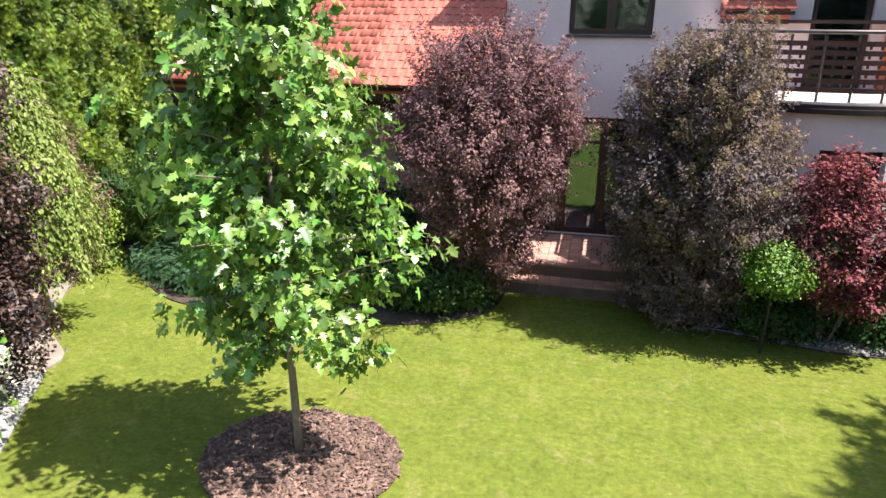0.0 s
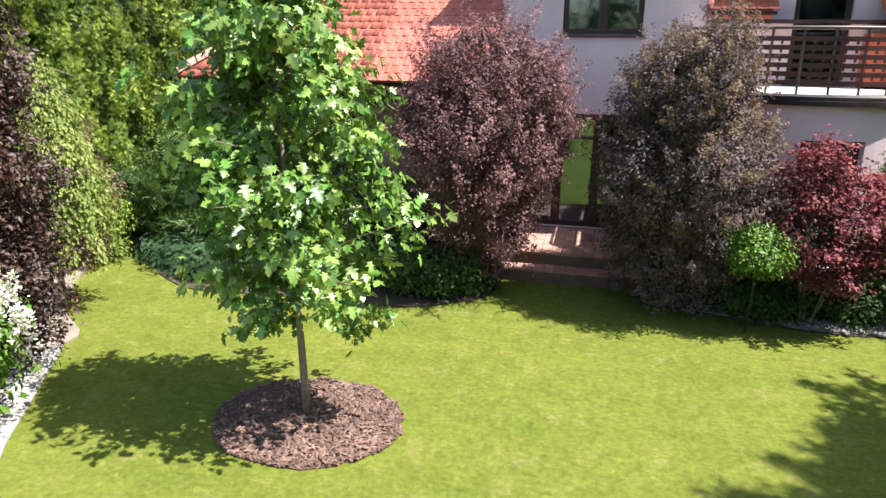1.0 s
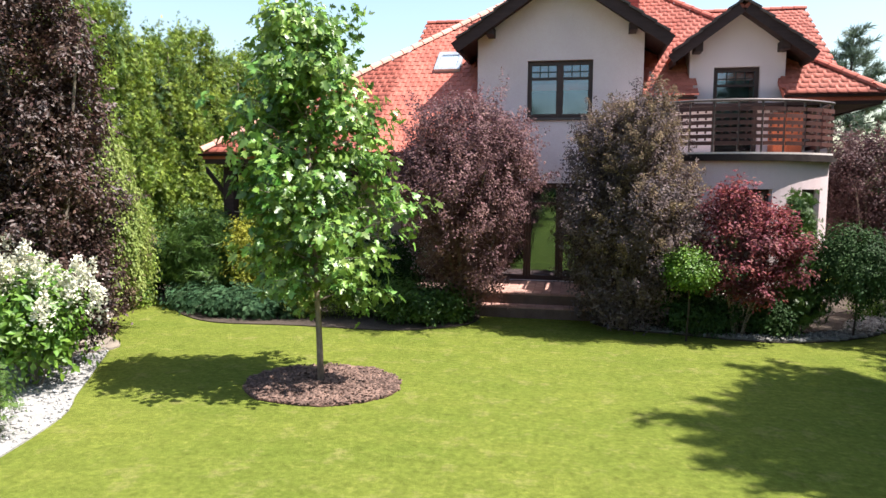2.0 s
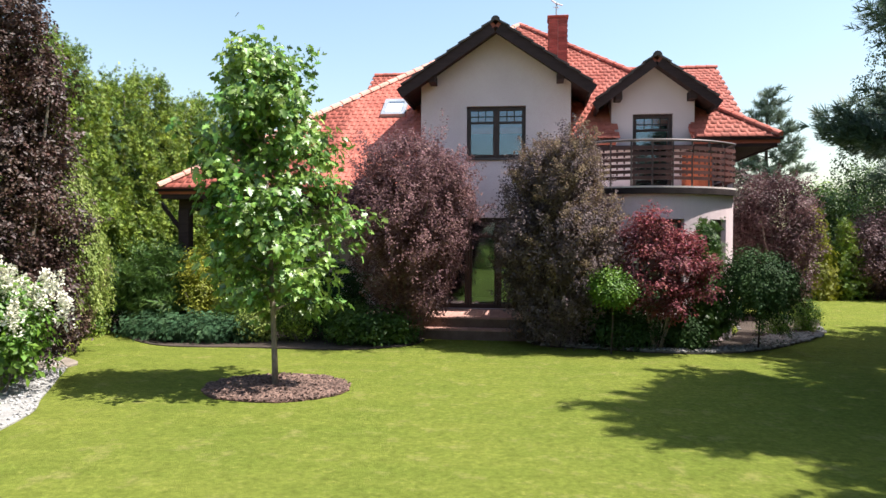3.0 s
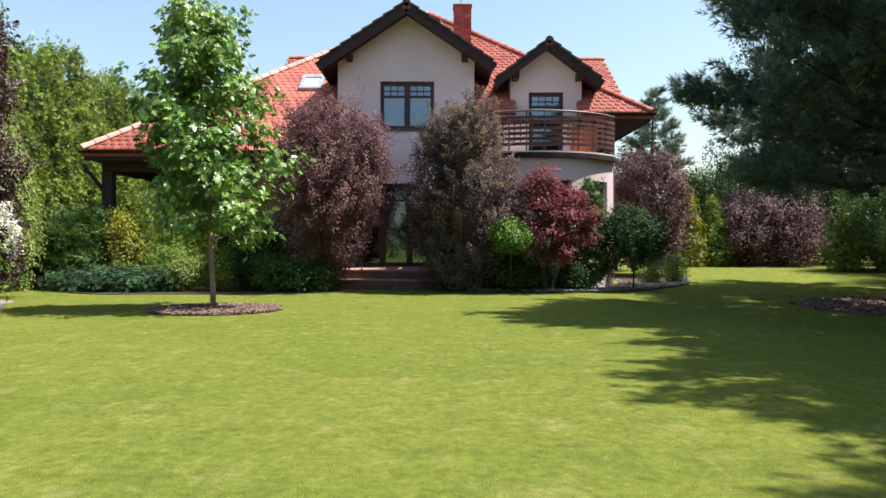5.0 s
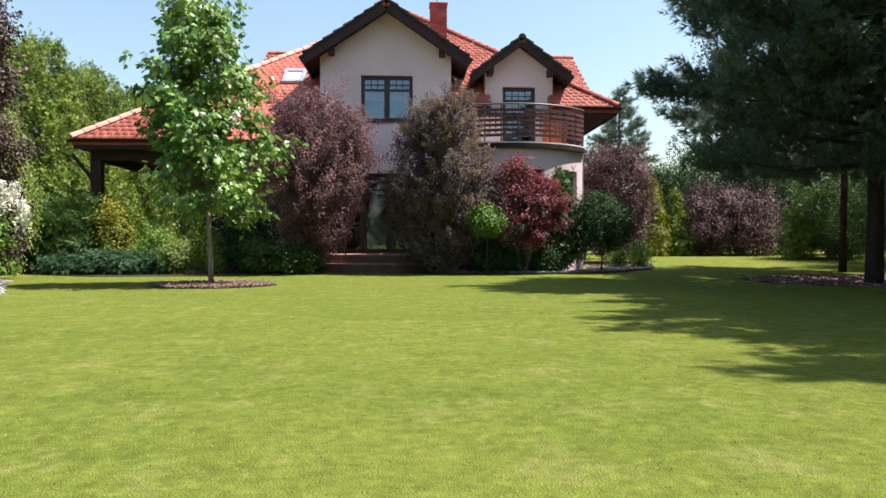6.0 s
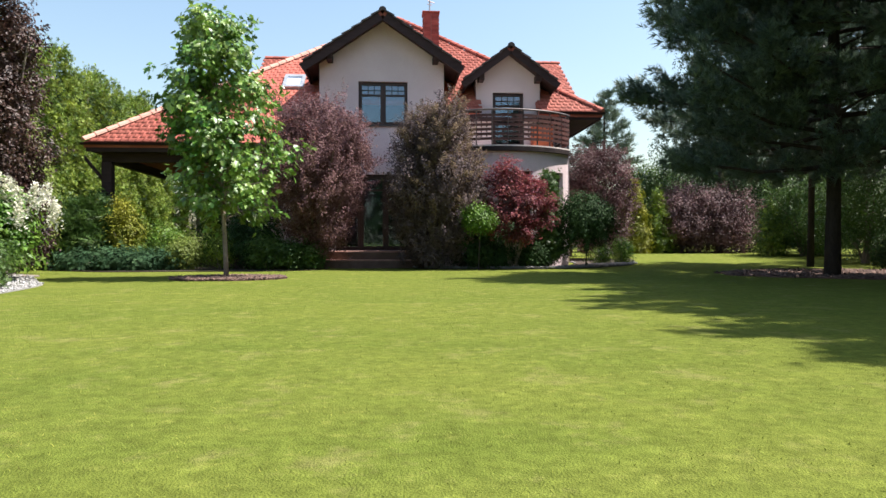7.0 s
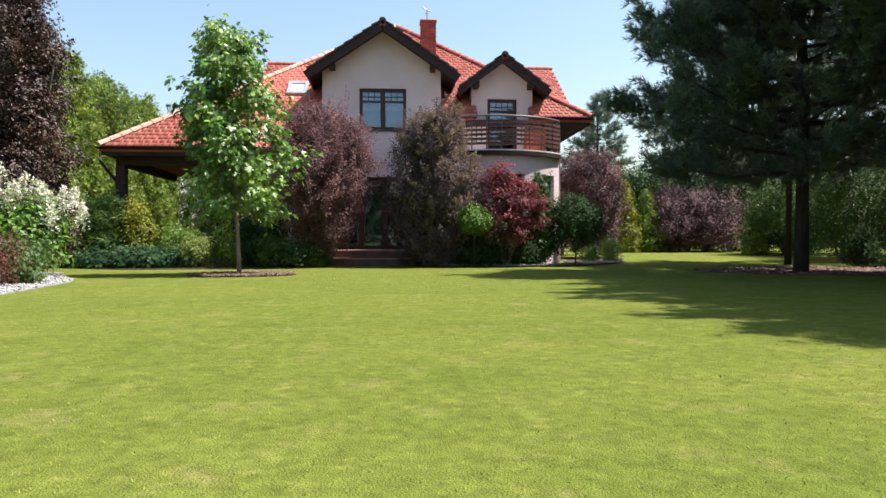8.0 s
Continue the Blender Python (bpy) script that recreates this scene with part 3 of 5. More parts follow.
# one roof tile, ribbed, its lower edge proud
TW, TL = 0.21, 0.34


def tile_shape():
    prof = [(-0.105, 0.002), (-0.072, 0.013), (-0.038, 0.013), (-0.008, 0.004), (0.105, 0.003)]
    v, f = [], []
    for y, lift in ((0.0, 0.016), (TL, 0.003)):
        for x, z in prof:
            v.append((x, y, z + lift))
    for x, z in prof:
        v.append((x, 0.0, z + 0.004))
    n = len(prof)
    for i in range(n - 1):
        a, b, c, d = i, i + 1, n + i + 1, n + i
        f += [(a, b, c), (a, c, d)]
        e, g = 2 * n + i, 2 * n + i + 1
        f += [(e, g, b), (e, b, a)]
    return v, f


TILE = tile_shape()
tile_mesh = bpy.data.meshes.new("tile")
tile_mesh.from_pydata(TILE[0], [], TILE[1])
tile_mesh.materials.append(M["tile_piece"])


def tiles_on(outline, origin, across, up, parent, singles=None, left_out=(), label=""):
    """Rows of tiles on a roof plane. outline: plan corners; across and up: directions in the plane; singles: a test for the tiles that become pieces of their own."""
    across, up = Vector(across).normalized(), Vector(up).normalized()
    nrm = across.cross(up).normalized()
    origin = Vector(origin)
    exp = 0.228
    places = []
    for j in range(0, 82):
        for i in range(-80, 81):
            p = origin + up * (j * exp) + across * ((i + 0.5 * (j % 2)) * TW)
            places.append(p)
    a = np.array(places)
    c = a + np.array(up) * 0.15
    ok = inside(c[:, 0], c[:, 1], outline)
    for o in left_out:
        ok &= ~inside(c[:, 0], c[:, 1], o)
    a = a[ok]
    a = a + np.array(nrm) * 0.02
    one = np.array([bool(singles and singles(p)) for p in a]) if len(a) else np.zeros(0, bool)
    rest = a[~one]
    m = len(rest)
    base = np.array(house.location)
    if m:
        wob = RNG.normal(size=(m, 3)) * 0.008
        # scatter takes x as the tip; the tile's own y runs up the slope
        sv = [(y, -x, z) for x, y, z in TILE[0]]
        ob = scatter("tile_field", (sv, TILE[1]), rest - base, np.repeat([list(nrm)], m, 0) + wob, np.repeat([list(up)], m, 0) + wob, np.ones(m), M["tile"], parent, label)
        ob["kind"] = "stuff"
    turn = Matrix((across, up, nrm)).transposed()
    return a[one], turn


bm = bmesh.new()
FL, FR, PK = (-8.45, 12.2), (7.2, 14.0), (0.55, 20.65)
zf = lambda p: roof_z(p[1])
prism(bm, [(FL[0], FL[1], zf(FL)), (-1.98, 12.2, roof_z(12.2)), (-1.98, 14.55, roof_z(14.55)), (1.98, 14.55, roof_z(14.55)), (1.98, 14.0, 5.0), (3.15, 14.0, 5.0), (3.15, 14.8, roof_z(14.8)), (5.1, 14.8, roof_z(14.8)), (5.1, 14.0, 5.0), (FR[0], FR[1], 5.0), (PK[0], PK[1], zf(PK))], (0, 0, -0.16))
roof = hpart("roof", bm, "tile", label="red clay tiled hip roof")
bm = bmesh.new()
prism(bm, [(7.2, 14.0, 5.0), (7.2, 27.3, 5.0), (PK[0], PK[1], zf(PK))], (0, 0, -0.16))
prism(bm, [(FL[0], FL[1], zf(FL)), (PK[0], PK[1], zf(PK)), (-8.45, 27.0, zf(FL))], (0, 0, -0.16))
hpart("side_roof", bm, "tile", roof)
bm = bmesh.new()
prism(bm, [(-5.3, 18.3, 5.55), (7.95, 18.3, 5.55), (7.95, 23.0, 8.95), (-5.3, 23.0, 8.95)], (0, 0, -0.16))
prism(bm, [(-5.3, 23.0, 8.95), (7.95, 23.0, 8.95), (7.95, 27.6, 5.6), (-5.3, 27.6, 5.6)], (0, 0, -0.16))
back_roof = hpart("back_roof", bm, "tile", label="red tiled roof of the rear wing")

SKY = [(-3.32, 15.1), (-2.62, 15.1), (-2.62, 15.88), (-3.32, 15.88)]
front_plan = [FL, (-1.98, 12.2), (-1.98, 14.0), FR, PK]
gable_foot = [(-2.05, 12.0), (2.05, 12.0), (2.05, 14.7), (0, 18.0), (-2.05, 14.7)]
dormer_foot = [(3.16, 13.5), (5.1, 13.5), (5.1, 14.5), (5.3, 14.5), (5.3, 15.2), (4.17, 16.7), (3.05, 15.2), (3.05, 14.5), (3.16, 14.5)]
up_dir = Vector((0, 1, SL)).normalized()
singles, turn_front = tiles_on(front_plan, (0, 12.17, roof_z(12.17)), (1, 0, 0), up_dir, roof,
                               lambda p: -4.3 < p[0] < -1.9 and p[1] < 17.0, (gable_foot, dormer_foot, SKY))
tiles_on([(-5.3, 18.3), (7.95, 18.3), (7.95, 23.0), (-5.3, 23.0)], (0, 18.27, 5.53), (1, 0, 0), (0, 4.7, 3.4), back_roof)
tiles_on([FR, (7.2, 27.3), PK], (7.2, 20.0, 5.0), (0, 1, 0), (-6.65, 0, 5.05), roof)


def ridge_run(a, b, parent, material="ridge", step=0.36, r=0.11):
    """Half-round ridge tiles lapped along a line."""
    a, b = Vector(a), Vector(b)
    n = max(1, int((b - a).length / step))
    d = (b - a).normalized()
    side = d.cross(Vector((0, 0, 1))).normalized()
    up = side.cross(d)
    bm = bmesh.new()
    ln = (b - a).length / n * 1.12
    rings = []
    for s, rr in ((0.0, r * 1.1), (ln, r * 0.92)):
        rings.append([bm.verts.new(d * s + (side * math.cos(t) + up * math.sin(t)) * rr) for t in [math.pi * k / 6 for k in range(7)]])
    for k in range(6):
        bm.faces.new((rings[0][k], rings[0][k + 1], rings[1][k + 1], rings[1][k]))
    bm.faces.new(rings[0][::-1])
    bm.faces.new(rings[1])
    bmesh.ops.recalc_face_normals(bm, faces=bm.faces)
    mesh = mesh_of("ridge_tile", bm, M[material])
    for i in range(n):
        ob = new("ridge_tile", mesh)
        ob.parent = parent
        ob.location = a + (b - a) * (i / n) - Vector(H)


ridge_run((-8.45, 12.2, zf(FL) + 0.03), (PK[0], PK[1], zf(PK) + 0.03), roof)
ridge_run((7.2, 14.0, 5.03), (PK[0], PK[1], zf(PK) + 0.03), roof, "tile_piece")
ridge_run((-5.3, 23.0, 8.97), (7.95, 23.0, 8.97), back_roof, "tile_piece")

# eaves: soffit, gutter and the porch beam with its post
for r in ((-8.3, -2.0, 12.35, 14.9, 3.36, 3.42), (2.0, 7.05, 14.15, 14.6, 4.78, 4.84), (6.25, 7.05, 14.6, 26.0, 4.78, 4.84)):
    hpart("soffit", boxes([r]), "timber", roof)
for r in ((-8.4, -2.0, 12.22, 12.27, 3.36, 3.60), (2.0, 3.15, 14.02, 14.06, 4.76, 4.95), (5.12, 7.15, 14.02, 14.06, 4.76, 4.95), (7.1, 7.16, 14.06, 26, 4.76, 4.95)):
    hpart("fascia", boxes([r]), "timber", roof)


def gutter(x0, x1, y, z):
    bm = bmesh.new()
    ra = [(math.cos(a) * 0.065, math.sin(a) * 0.065) for a in [math.pi + math.pi * k / 6 for k in range(7)]]
    a = [bm.verts.new((x0, y + p, z + q)) for p, q in ra]
    b = [bm.verts.new((x1, y + p, z + q)) for p, q in ra]
    for k in range(6):
        bm.faces.new((a[k], a[k + 1], b[k + 1], b[k]))
    bmesh.ops.solidify(bm, geom=bm.faces[:], thickness=0.008)
    return hpart("gutter", bm, "timber", roof, "dark brown half-round gutter")


gutter(-8.5, -2.05, 12.13, 3.60)
gutter(2.05, 3.2, 13.93, 4.98)
gutter(5.08, 7.25, 13.93, 4.98)
for r in ((-8.1, -2.0, 12.55, 12.75, 3.10, 3.36), (-8.1, -7.9, 12.75, 18.0, 3.10, 3.36)):
    hpart("porch_beam", boxes([r], 0.01), "timber")
porch_post = hpart("porch_post", boxes([(-8.10, -7.82, 12.52, 12.80, -0.05, 3.10)], 0.015), "timber", label="square dark timber porch post")
hpart("brace", prism(bmesh.new(), [(-8.12, 12.62, 2.55), (-8.12, 12.62, 2.68), (-8.62, 12.62, 3.30), (-8.62, 12.62, 3.17)], (0, 0.09, 0)), "timber", porch_post)
hpart("porch_post", boxes([(-5.0, -4.75, 12.52, 12.78, -0.05, 3.10)], 0.015), "timber", label="square dark timber porch post")
hpart("downpipe", tube(bmesh.new(), [(6.02, 14.53, 4.8), (6.02, 14.53, 2.4), (6.02, 14.53, 0.0)], 0.06, 0.06, 8), "frame")

# gable and dormer roofs with verge tiles, barge boards and brackets


def small_gable(xc, zc, half, z_eave, y0, y1, board, purlin):
    root = None
    for s in (-1, 1):
        g = hpart("gable_roof", rake(xc, zc - 0.10, xc + s * half, z_eave - 0.10, y0 + 0.03, y1, 0.12), "tile", label="red tiled roof slope over the gable")
        hpart("soffit", rake(xc, zc - 0.14, xc + s * half, z_eave - 0.14, y0 + 0.05, y1 - 1.3, 0.035), "timber", g)
        hpart("barge_board", rake(xc, zc - board, xc + s * (half + 0.02), z_eave - board, y0, y0 + 0.045, board), "timber", g, "dark brown barge board")
        hpart("fascia", boxes([(xc + s * half - 0.03, xc + s * half + 0.03, y0 + 0.05, y1 - 1.5, z_eave - 0.24, z_eave - 0.02)]), "timber", g)
        d = Vector((s * half, 0, z_eave - zc))
        n = int(d.length / 0.33)
        dn = d.normalized()
        up = Vector((-dn.z * s, 0, dn.x * s))
        base = bmesh.new()
        q = [Vector((xc, y0 - 0.05, zc)) + up * 0.03 + dn * a + up * b for a, b in ((-0.02, 0.0), (0.37, 0.035), (0.37, 0.085), (0.0, 0.045))]
        prism(base, q, (0, 0.26, 0))
        mesh = mesh_of("verge_tile", shift(base, H), M["dark_tile"])
        for i in range(n):
            ob = new("verge_tile", mesh)
            ob.parent = g
            ob.location = d * (i / n)
        # tiles up the slope
        px0, px1 = sorted((xc, xc + s * half))
        ux = (-s * half, 0, zc - z_eave)
        tiles_on([(px0, y0 + 0.2), (px1, y0 + 0.2), (px1, y1), (px0, y1)], (xc + s * half, y0 + 0.3, z_eave + 0.02), (0, 1.0 if s > 0 else -1.0, 0), ux, g)
        hpart("bracket", boxes([(xc + s * purlin - 0.09, xc + s * purlin + 0.09, y0 + 0.1, y0 + 0.66, zc - (zc - z_eave) * purlin / half - 0.36, zc - (zc - z_eave) * purlin / half - 0.14)], 0.01), "timber", g)
        root = g
    ridge_run((xc, y0 - 0.06, zc + 0.02), (xc, y1, zc + 0.02), root, "dark_tile")


small_gable(0.03, 8.0, 2.43, 6.35, 13.55, 18.0, 0.27, 1.68)
small_gable(4.19, 7.12, 1.50, 6.0, 14.08, 16.6, 0.22, 0.95)

# chimney with coursed bricks, cap and aerial
chim = hpart("chimney", boxes([(1.50, 2.08, 17.72, 18.28, 7.4, 9.40)]), "mortar", label="square red brick chimney")
bmesh_brick = mesh_of("brick", box(bmesh.new(), -0.135, 0.135, 0, 0.06, 0, 0.075), M["brick_piece"])
for j in range(18):
    for i in range(2):
        ob = new("brick", bmesh_brick)
        ob.parent = chim
        ob.location = Vector((1.645 + i * 0.29, 17.705, 7.95 + j * 0.083)) - Vector(H)
for j in range(18):
    for s, xx in ((1, 1.485), (-1, 2.095)):
        ob = new("brick", bmesh_brick)
        ob.parent = chim
        ob.matrix_local = Matrix.Translation(Vector((xx, 17.86 + (0.28 if j % 2 else 0.0), 7.95 + j * 0.083)) - Vector(H)) @ pose(0, 0, 0, 0, 0, -90 * s)
hpart("cap", boxes([(1.46, 2.12, 17.68, 18.32, 9.40, 9.46)], 0.01), "brick", chim)
hpart("flashing", boxes([(1.44, 2.14, 17.66, 17.71, 7.62, 7.92)]), "zinc", chim)
bm = tube(bmesh.new(), [(1.75, 18.0, 9.4), (1.75, 18.0, 9.95)], 0.032, 0.026, 6)
tube(bm, [(1.58, 18.0, 10.05), (1.75, 18.0, 9.92), (1.94, 18.0, 9.86)], 0.026, 0.022, 5)
tube(bm, [(1.66, 17.9, 9.78), (1.75, 18.0, 9.80), (1.84, 18.1, 9.82)], 0.018, 0.018, 5)
hpart("aerial", bm, "zinc", chim)

# skylight
sk = []
for x, y in SKY:
    sk.append(Vector((x, y, roof_z(y))))
nrm = Vector((0, -SL, 1)).normalized()
bm = bmesh.new()
for k in range(4):
    a, b = sk[k], sk[(k + 1) % 4]
    c = sum(sk, Vector()) / 4
    prism(bm, [a, b, b.lerp(c, 0.32), a.lerp(c, 0.32)], nrm * 0.13)
light = hpart("skylight", bm, "zinc", roof, "roof window with grey metal frame")
bm = bmesh.new()
c = sum(sk, Vector()) / 4
prism(bm, [p.lerp(c, 0.3) + nrm * 0.06 for p in sk], nrm * 0.02)
hpart("pane", bm, "curtain", light)


# windows and doors


def window(name, x0, x1, z0, z1, y, lights, top, bars, label, blind=0.0, fr=0.07):
    """A framed window in a wall that faces -y: casements side by side, with small panes above a transom."""
    y0, y1 = y + 0.10, y + 0.17
    w = hpart(name, boxes([(x0, x1, y0, y1, z1 - fr, z1), (x0, x1, y0, y1, z0, z0 + fr), (x0, x0 + fr, y0, y1, z0 + fr, z1 - fr), (x1 - fr, x1, y0, y1, z0 + fr, z1 - fr)], 0.006), "frame", label=label)
    ws = (x1 - x0) / lights
    for i in range(lights):
        a, b = x0 + i * ws, x0 + (i + 1) * ws
        a += fr * (0.75 if i == 0 else 0.45)
        b -= fr * (0.75 if i == lights - 1 else 0.45)
        st = 0.055
        zt = z1 - fr - top if top else None
        rows = [(a, a + st, y0 - 0.02, y1 - 0.01, z0 + fr * 0.8, z1 - fr * 0.8), (b - st, b, y0 - 0.02, y1 - 0.01, z0 + fr * 0.8, z1 - fr * 0.8),
                (a + st, b - st, y0 - 0.02, y1 - 0.01, z0 + fr * 0.8, z0 + fr * 0.8 + st), (a + st, b - st, y0 - 0.02, y1 - 0.01, z1 - fr * 0.8 - st, z1 - fr * 0.8)]
        if top:
            rows.append((a + st, b - st, y0 - 0.02, y1 - 0.01, zt - 0.03, zt + 0.03))
        sash = hpart("sash", boxes(rows, 0.005), "frame", w)
        if top and bars:
            for k in range(1, bars):
                xx = a + st + (b - a - 2 * st) * k / bars
                hpart("glazing_bar", boxes([(xx - 0.012, xx + 0.012, y0 - 0.01, y1 - 0.02, zt + 0.03, z1 - fr * 0.8 - st)]), "frame", w)
            zm = (zt + z1 - fr * 0.8 - st) / 2
            hpart("glazing_bar", boxes([(a + st, b - st, y0 - 0.008, y1 - 0.022, zm - 0.012, zm + 0.012)]), "frame", w)
        if i:
            hpart("mullion", boxes([(x0 + i * ws - 0.034, x0 + i * ws + 0.034, y0 - 0.004, y1, z0 + fr, z1 - fr)]), "frame", w)
        g = hpart("pane", boxes([(a + st * 0.5, b - st * 0.5, y0 + 0.022, y0 + 0.034, z0 + fr, z1 - fr)]), "glass", w)
        g.visible_shadow = False
        if blind:
            hpart("blind", boxes([(a + 0.02, b - 0.02, y1 + 0.06, y1 + 0.075, z1 - (z1 - z0) * blind, z1 - 0.02)]), "curtain", w)
    hpart("window_sill", boxes([(x0 - 0.05, x1 + 0.05, y - 0.06, y + 0.12, z0 - 0.05, z0 - 0.002)], 0.008), "sill", w)
    return w


window("window", -0.76, 0.82, 4.54, 5.94, 14.17, 2, 0.36, 3, "two-light brown window with small upper panes")
window("balcony_door", 3.66, 4.70, 3.62, 5.74, 14.6, 1, 0.36, 4, "brown glazed balcony door with small upper panes")
window("terrace_door", -1.5, 1.7, 0.5, 2.95, 14.17, 4, 0.42, 0, "wide red-brown glazed terrace door", 0.0, 0.09)

# rounded bay below the balcony
BC, BR = (3.7, 14.5), 2.66


def arc_pt(deg, r, z):
    a = radians(deg)
    return Vector((BC[0] + r * math.sin(a), BC[1] - r * math.cos(a), z))


def arc_block(bm, a0, a1, r0, r1, z0, z1, step=4.0):
    n = max(1, int(round(abs(a1 - a0) / step)))
    rows = []
    for i in range(n + 1):
        a = a0 + (a1 - a0) * i / n
        rows.append([bm.verts.new(arc_pt(a, r, z)) for r, z in ((r0, z0), (r1, z0), (r1, z1), (r0, z1))])
    for p, q in zip(rows, rows[1:]):
        for k in range(4):
            bm.faces.new((p[k], p[(k + 1) % 4], q[(k + 1) % 4], q[k]))
    bm.faces.new(rows[0][::-1])
    bm.faces.new(rows[-1])
    bmesh.ops.recalc_face_normals(bm, faces=bm.faces)
    return bm


bm = bmesh.new()
OPEN = ((-38, -17), (-6, 16), (31, 43))
last = -50
for a0, a1 in OPEN:
    arc_block(bm, last, a0, BR - 0.3, BR, -0.1, 3.398)
    arc_block(bm, a0, a1, BR - 0.3, BR, -0.1, 0.68)
    arc_block(bm, a0, a1, BR - 0.3, BR, 2.85, 3.398)
    last = a1
arc_block(bm, last, 50, BR - 0.3, BR, -0.1, 3.398)
box(bm, 5.45, 5.738, 12.82, 14.6, -0.1, 3.398)
box(bm, 1.662, 1.95, 12.82, 14.6, -0.1, 3.398)
bay = hpart("bay_wall", bm, "plaster", label="curved rendered bay wall below the balcony")
for a0, a1 in OPEN:
    fb = bmesh.new()
    for s0, s1, z0, z1 in ((a0, a0 + 1.8, 0.68, 2.85), (a1 - 1.8, a1, 0.68, 2.85), (a0 + 1.8, a1 - 1.8, 0.68, 0.77), (a0 + 1.8, a1 - 1.8, 2.76, 2.85), ((a0 + a1) / 2 - 0.8, (a0 + a1) / 2 + 0.8, 0.77, 2.76)):
        arc_block(fb, s0, s1, BR - 0.2, BR - 0.13, z0, z1)
    w = hpart("bay_window", fb, "frame", label="tall brown framed window in the curved wall")
    g = hpart("pane", arc_block(bmesh.new(), a0 + 0.5, a1 - 0.5, BR - 0.17, BR - 0.158, 0.72, 2.80), "glass", w)
    g.visible_shadow = False
    hpart("window_sill", arc_block(bmesh.new(), a0 - 0.8, a1 + 0.8, BR - 0.14, BR + 0.07, 0.62, 0.678), "floor_pale", w)

# balcony
bm = bmesh.new()
arc_block(bm, -50, 50, 0.2, 2.735, 3.46, 3.56)
box(bm, 1.61, 5.79, 12.75, 14.58, 3.455, 3.555)
balcony = hpart("balcony", bm, "slab", label="rounded balcony with reddish brown boarded railing")
bm = arc_block(bmesh.new(), -51, 51, 2.68, 2.78, 3.42, 3.50)
hpart("slab_edge", bm, "slab", balcony)
bm = arc_block(bmesh.new(), -50, 50, 0.25, 2.725, 3.562, 3.60)
box(bm, 1.63, 5.77, 12.80, 14.56, 3.558, 3.598)
hpart("balcony_floor", bm, "floor_pale", balcony, "pale tiled balcony floor")
hpart("soffit", arc_block(bmesh.new(), -50, 50, 0.3, 2.675, 3.40, 3.452), "plaster", balcony)
RAIL_R = 2.69
POSTS = [-50 + 100 * i / 10 for i in range(11)]
for a in POSTS:
    b, t = arc_pt(a, RAIL_R - 0.03, 3.58), arc_pt(a, RAIL_R - 0.03, 4.62)
    hpart("post", tube(bmesh.new(), [b, b.lerp(t, 0.5), t], 0.022, 0.022, 8), "metal", balcony)
for p, q in zip(POSTS, POSTS[1:]):
    for k in range(6):
        z = 3.74 + k * 0.138
        hpart("slat", arc_block(bmesh.new(), p + 0.3, q - 0.3, RAIL_R, RAIL_R + 0.022, z, z + 0.078, 5.0), "slat", balcony)
for p, q in zip(POSTS, POSTS[1:]):
    for k in range(5):
        for u in (0.33, 0.67):
            a = p + (q - p) * u
            z = 3.74 + k * 0.138 + 0.094
            hpart("spacer", arc_block(bmesh.new(), a - 0.4, a + 0.4, RAIL_R + 0.002, RAIL_R + 0.02, z, z + 0.044), "slat", balcony)
for x in (arc_pt(-50, RAIL_R, 0).x, arc_pt(50, RAIL_R, 0).x):
    for k in range(6):
        z = 3.74 + k * 0.138
        hpart("slat", boxes([(x - 0.011, x + 0.011, 12.76, 14.55, z, z + 0.094)]), "slat", balcony)
    hpart("post", tube(bmesh.new(), [(x, 13.7, 3.58), (x, 13.7, 4.1), (x, 13.7, 4.62)], 0.022, 0.022, 8), "metal", balcony)
    hpart("handrail", tube(bmesh.new(), [(x, 12.75, 4.64), (x, 13.7, 4.64), (x, 14.58, 4.64)], 0.03, 0.03, 8), "metal", balcony)
hpart("handrail", tube(bmesh.new(), [arc_pt(a, RAIL_R, 4.64) for a in range(-50, 51, 4)], 0.03, 0.03, 8), "metal", balcony, "dull metal handrail", True)

chest = thing("wooden_chest", (5.25, 14.25, 3.6), "orange stained wooden cabinet standing on the balcony", "cabinet")
part("body", box(bmesh.new(), -0.33, 0.33, -0.2, 0.28, 0.04, 1.0, 0.012), M["orange"], chest)
for s in (-1, 1):
    part("door", box(bmesh.new(), min(s * 0.01, s * 0.31), max(s * 0.01, s * 0.31), -0.222, -0.203, 0.08, 0.96, 0.006), M["orange"], chest)
    part("foot", box(bmesh.new(), s * 0.28 - 0.04, s * 0.28 + 0.04, -0.18, 0.25, 0.0, 0.04), M["timber"], chest)

# terrace with its steps
bm = boxes([(-5.0, 1.64, 12.1, 14.16, -0.1, 0.45), (-1.9, 1.6, 11.72, 12.1, -0.1, 0.21)])
terrace = tagged(part("terrace", bm, M["paver_bed"], None), "paved terrace of pink clay pavers with low steps", "terrace", "", "structure")

# ---- planting ----
# young tree in the round mulch bed


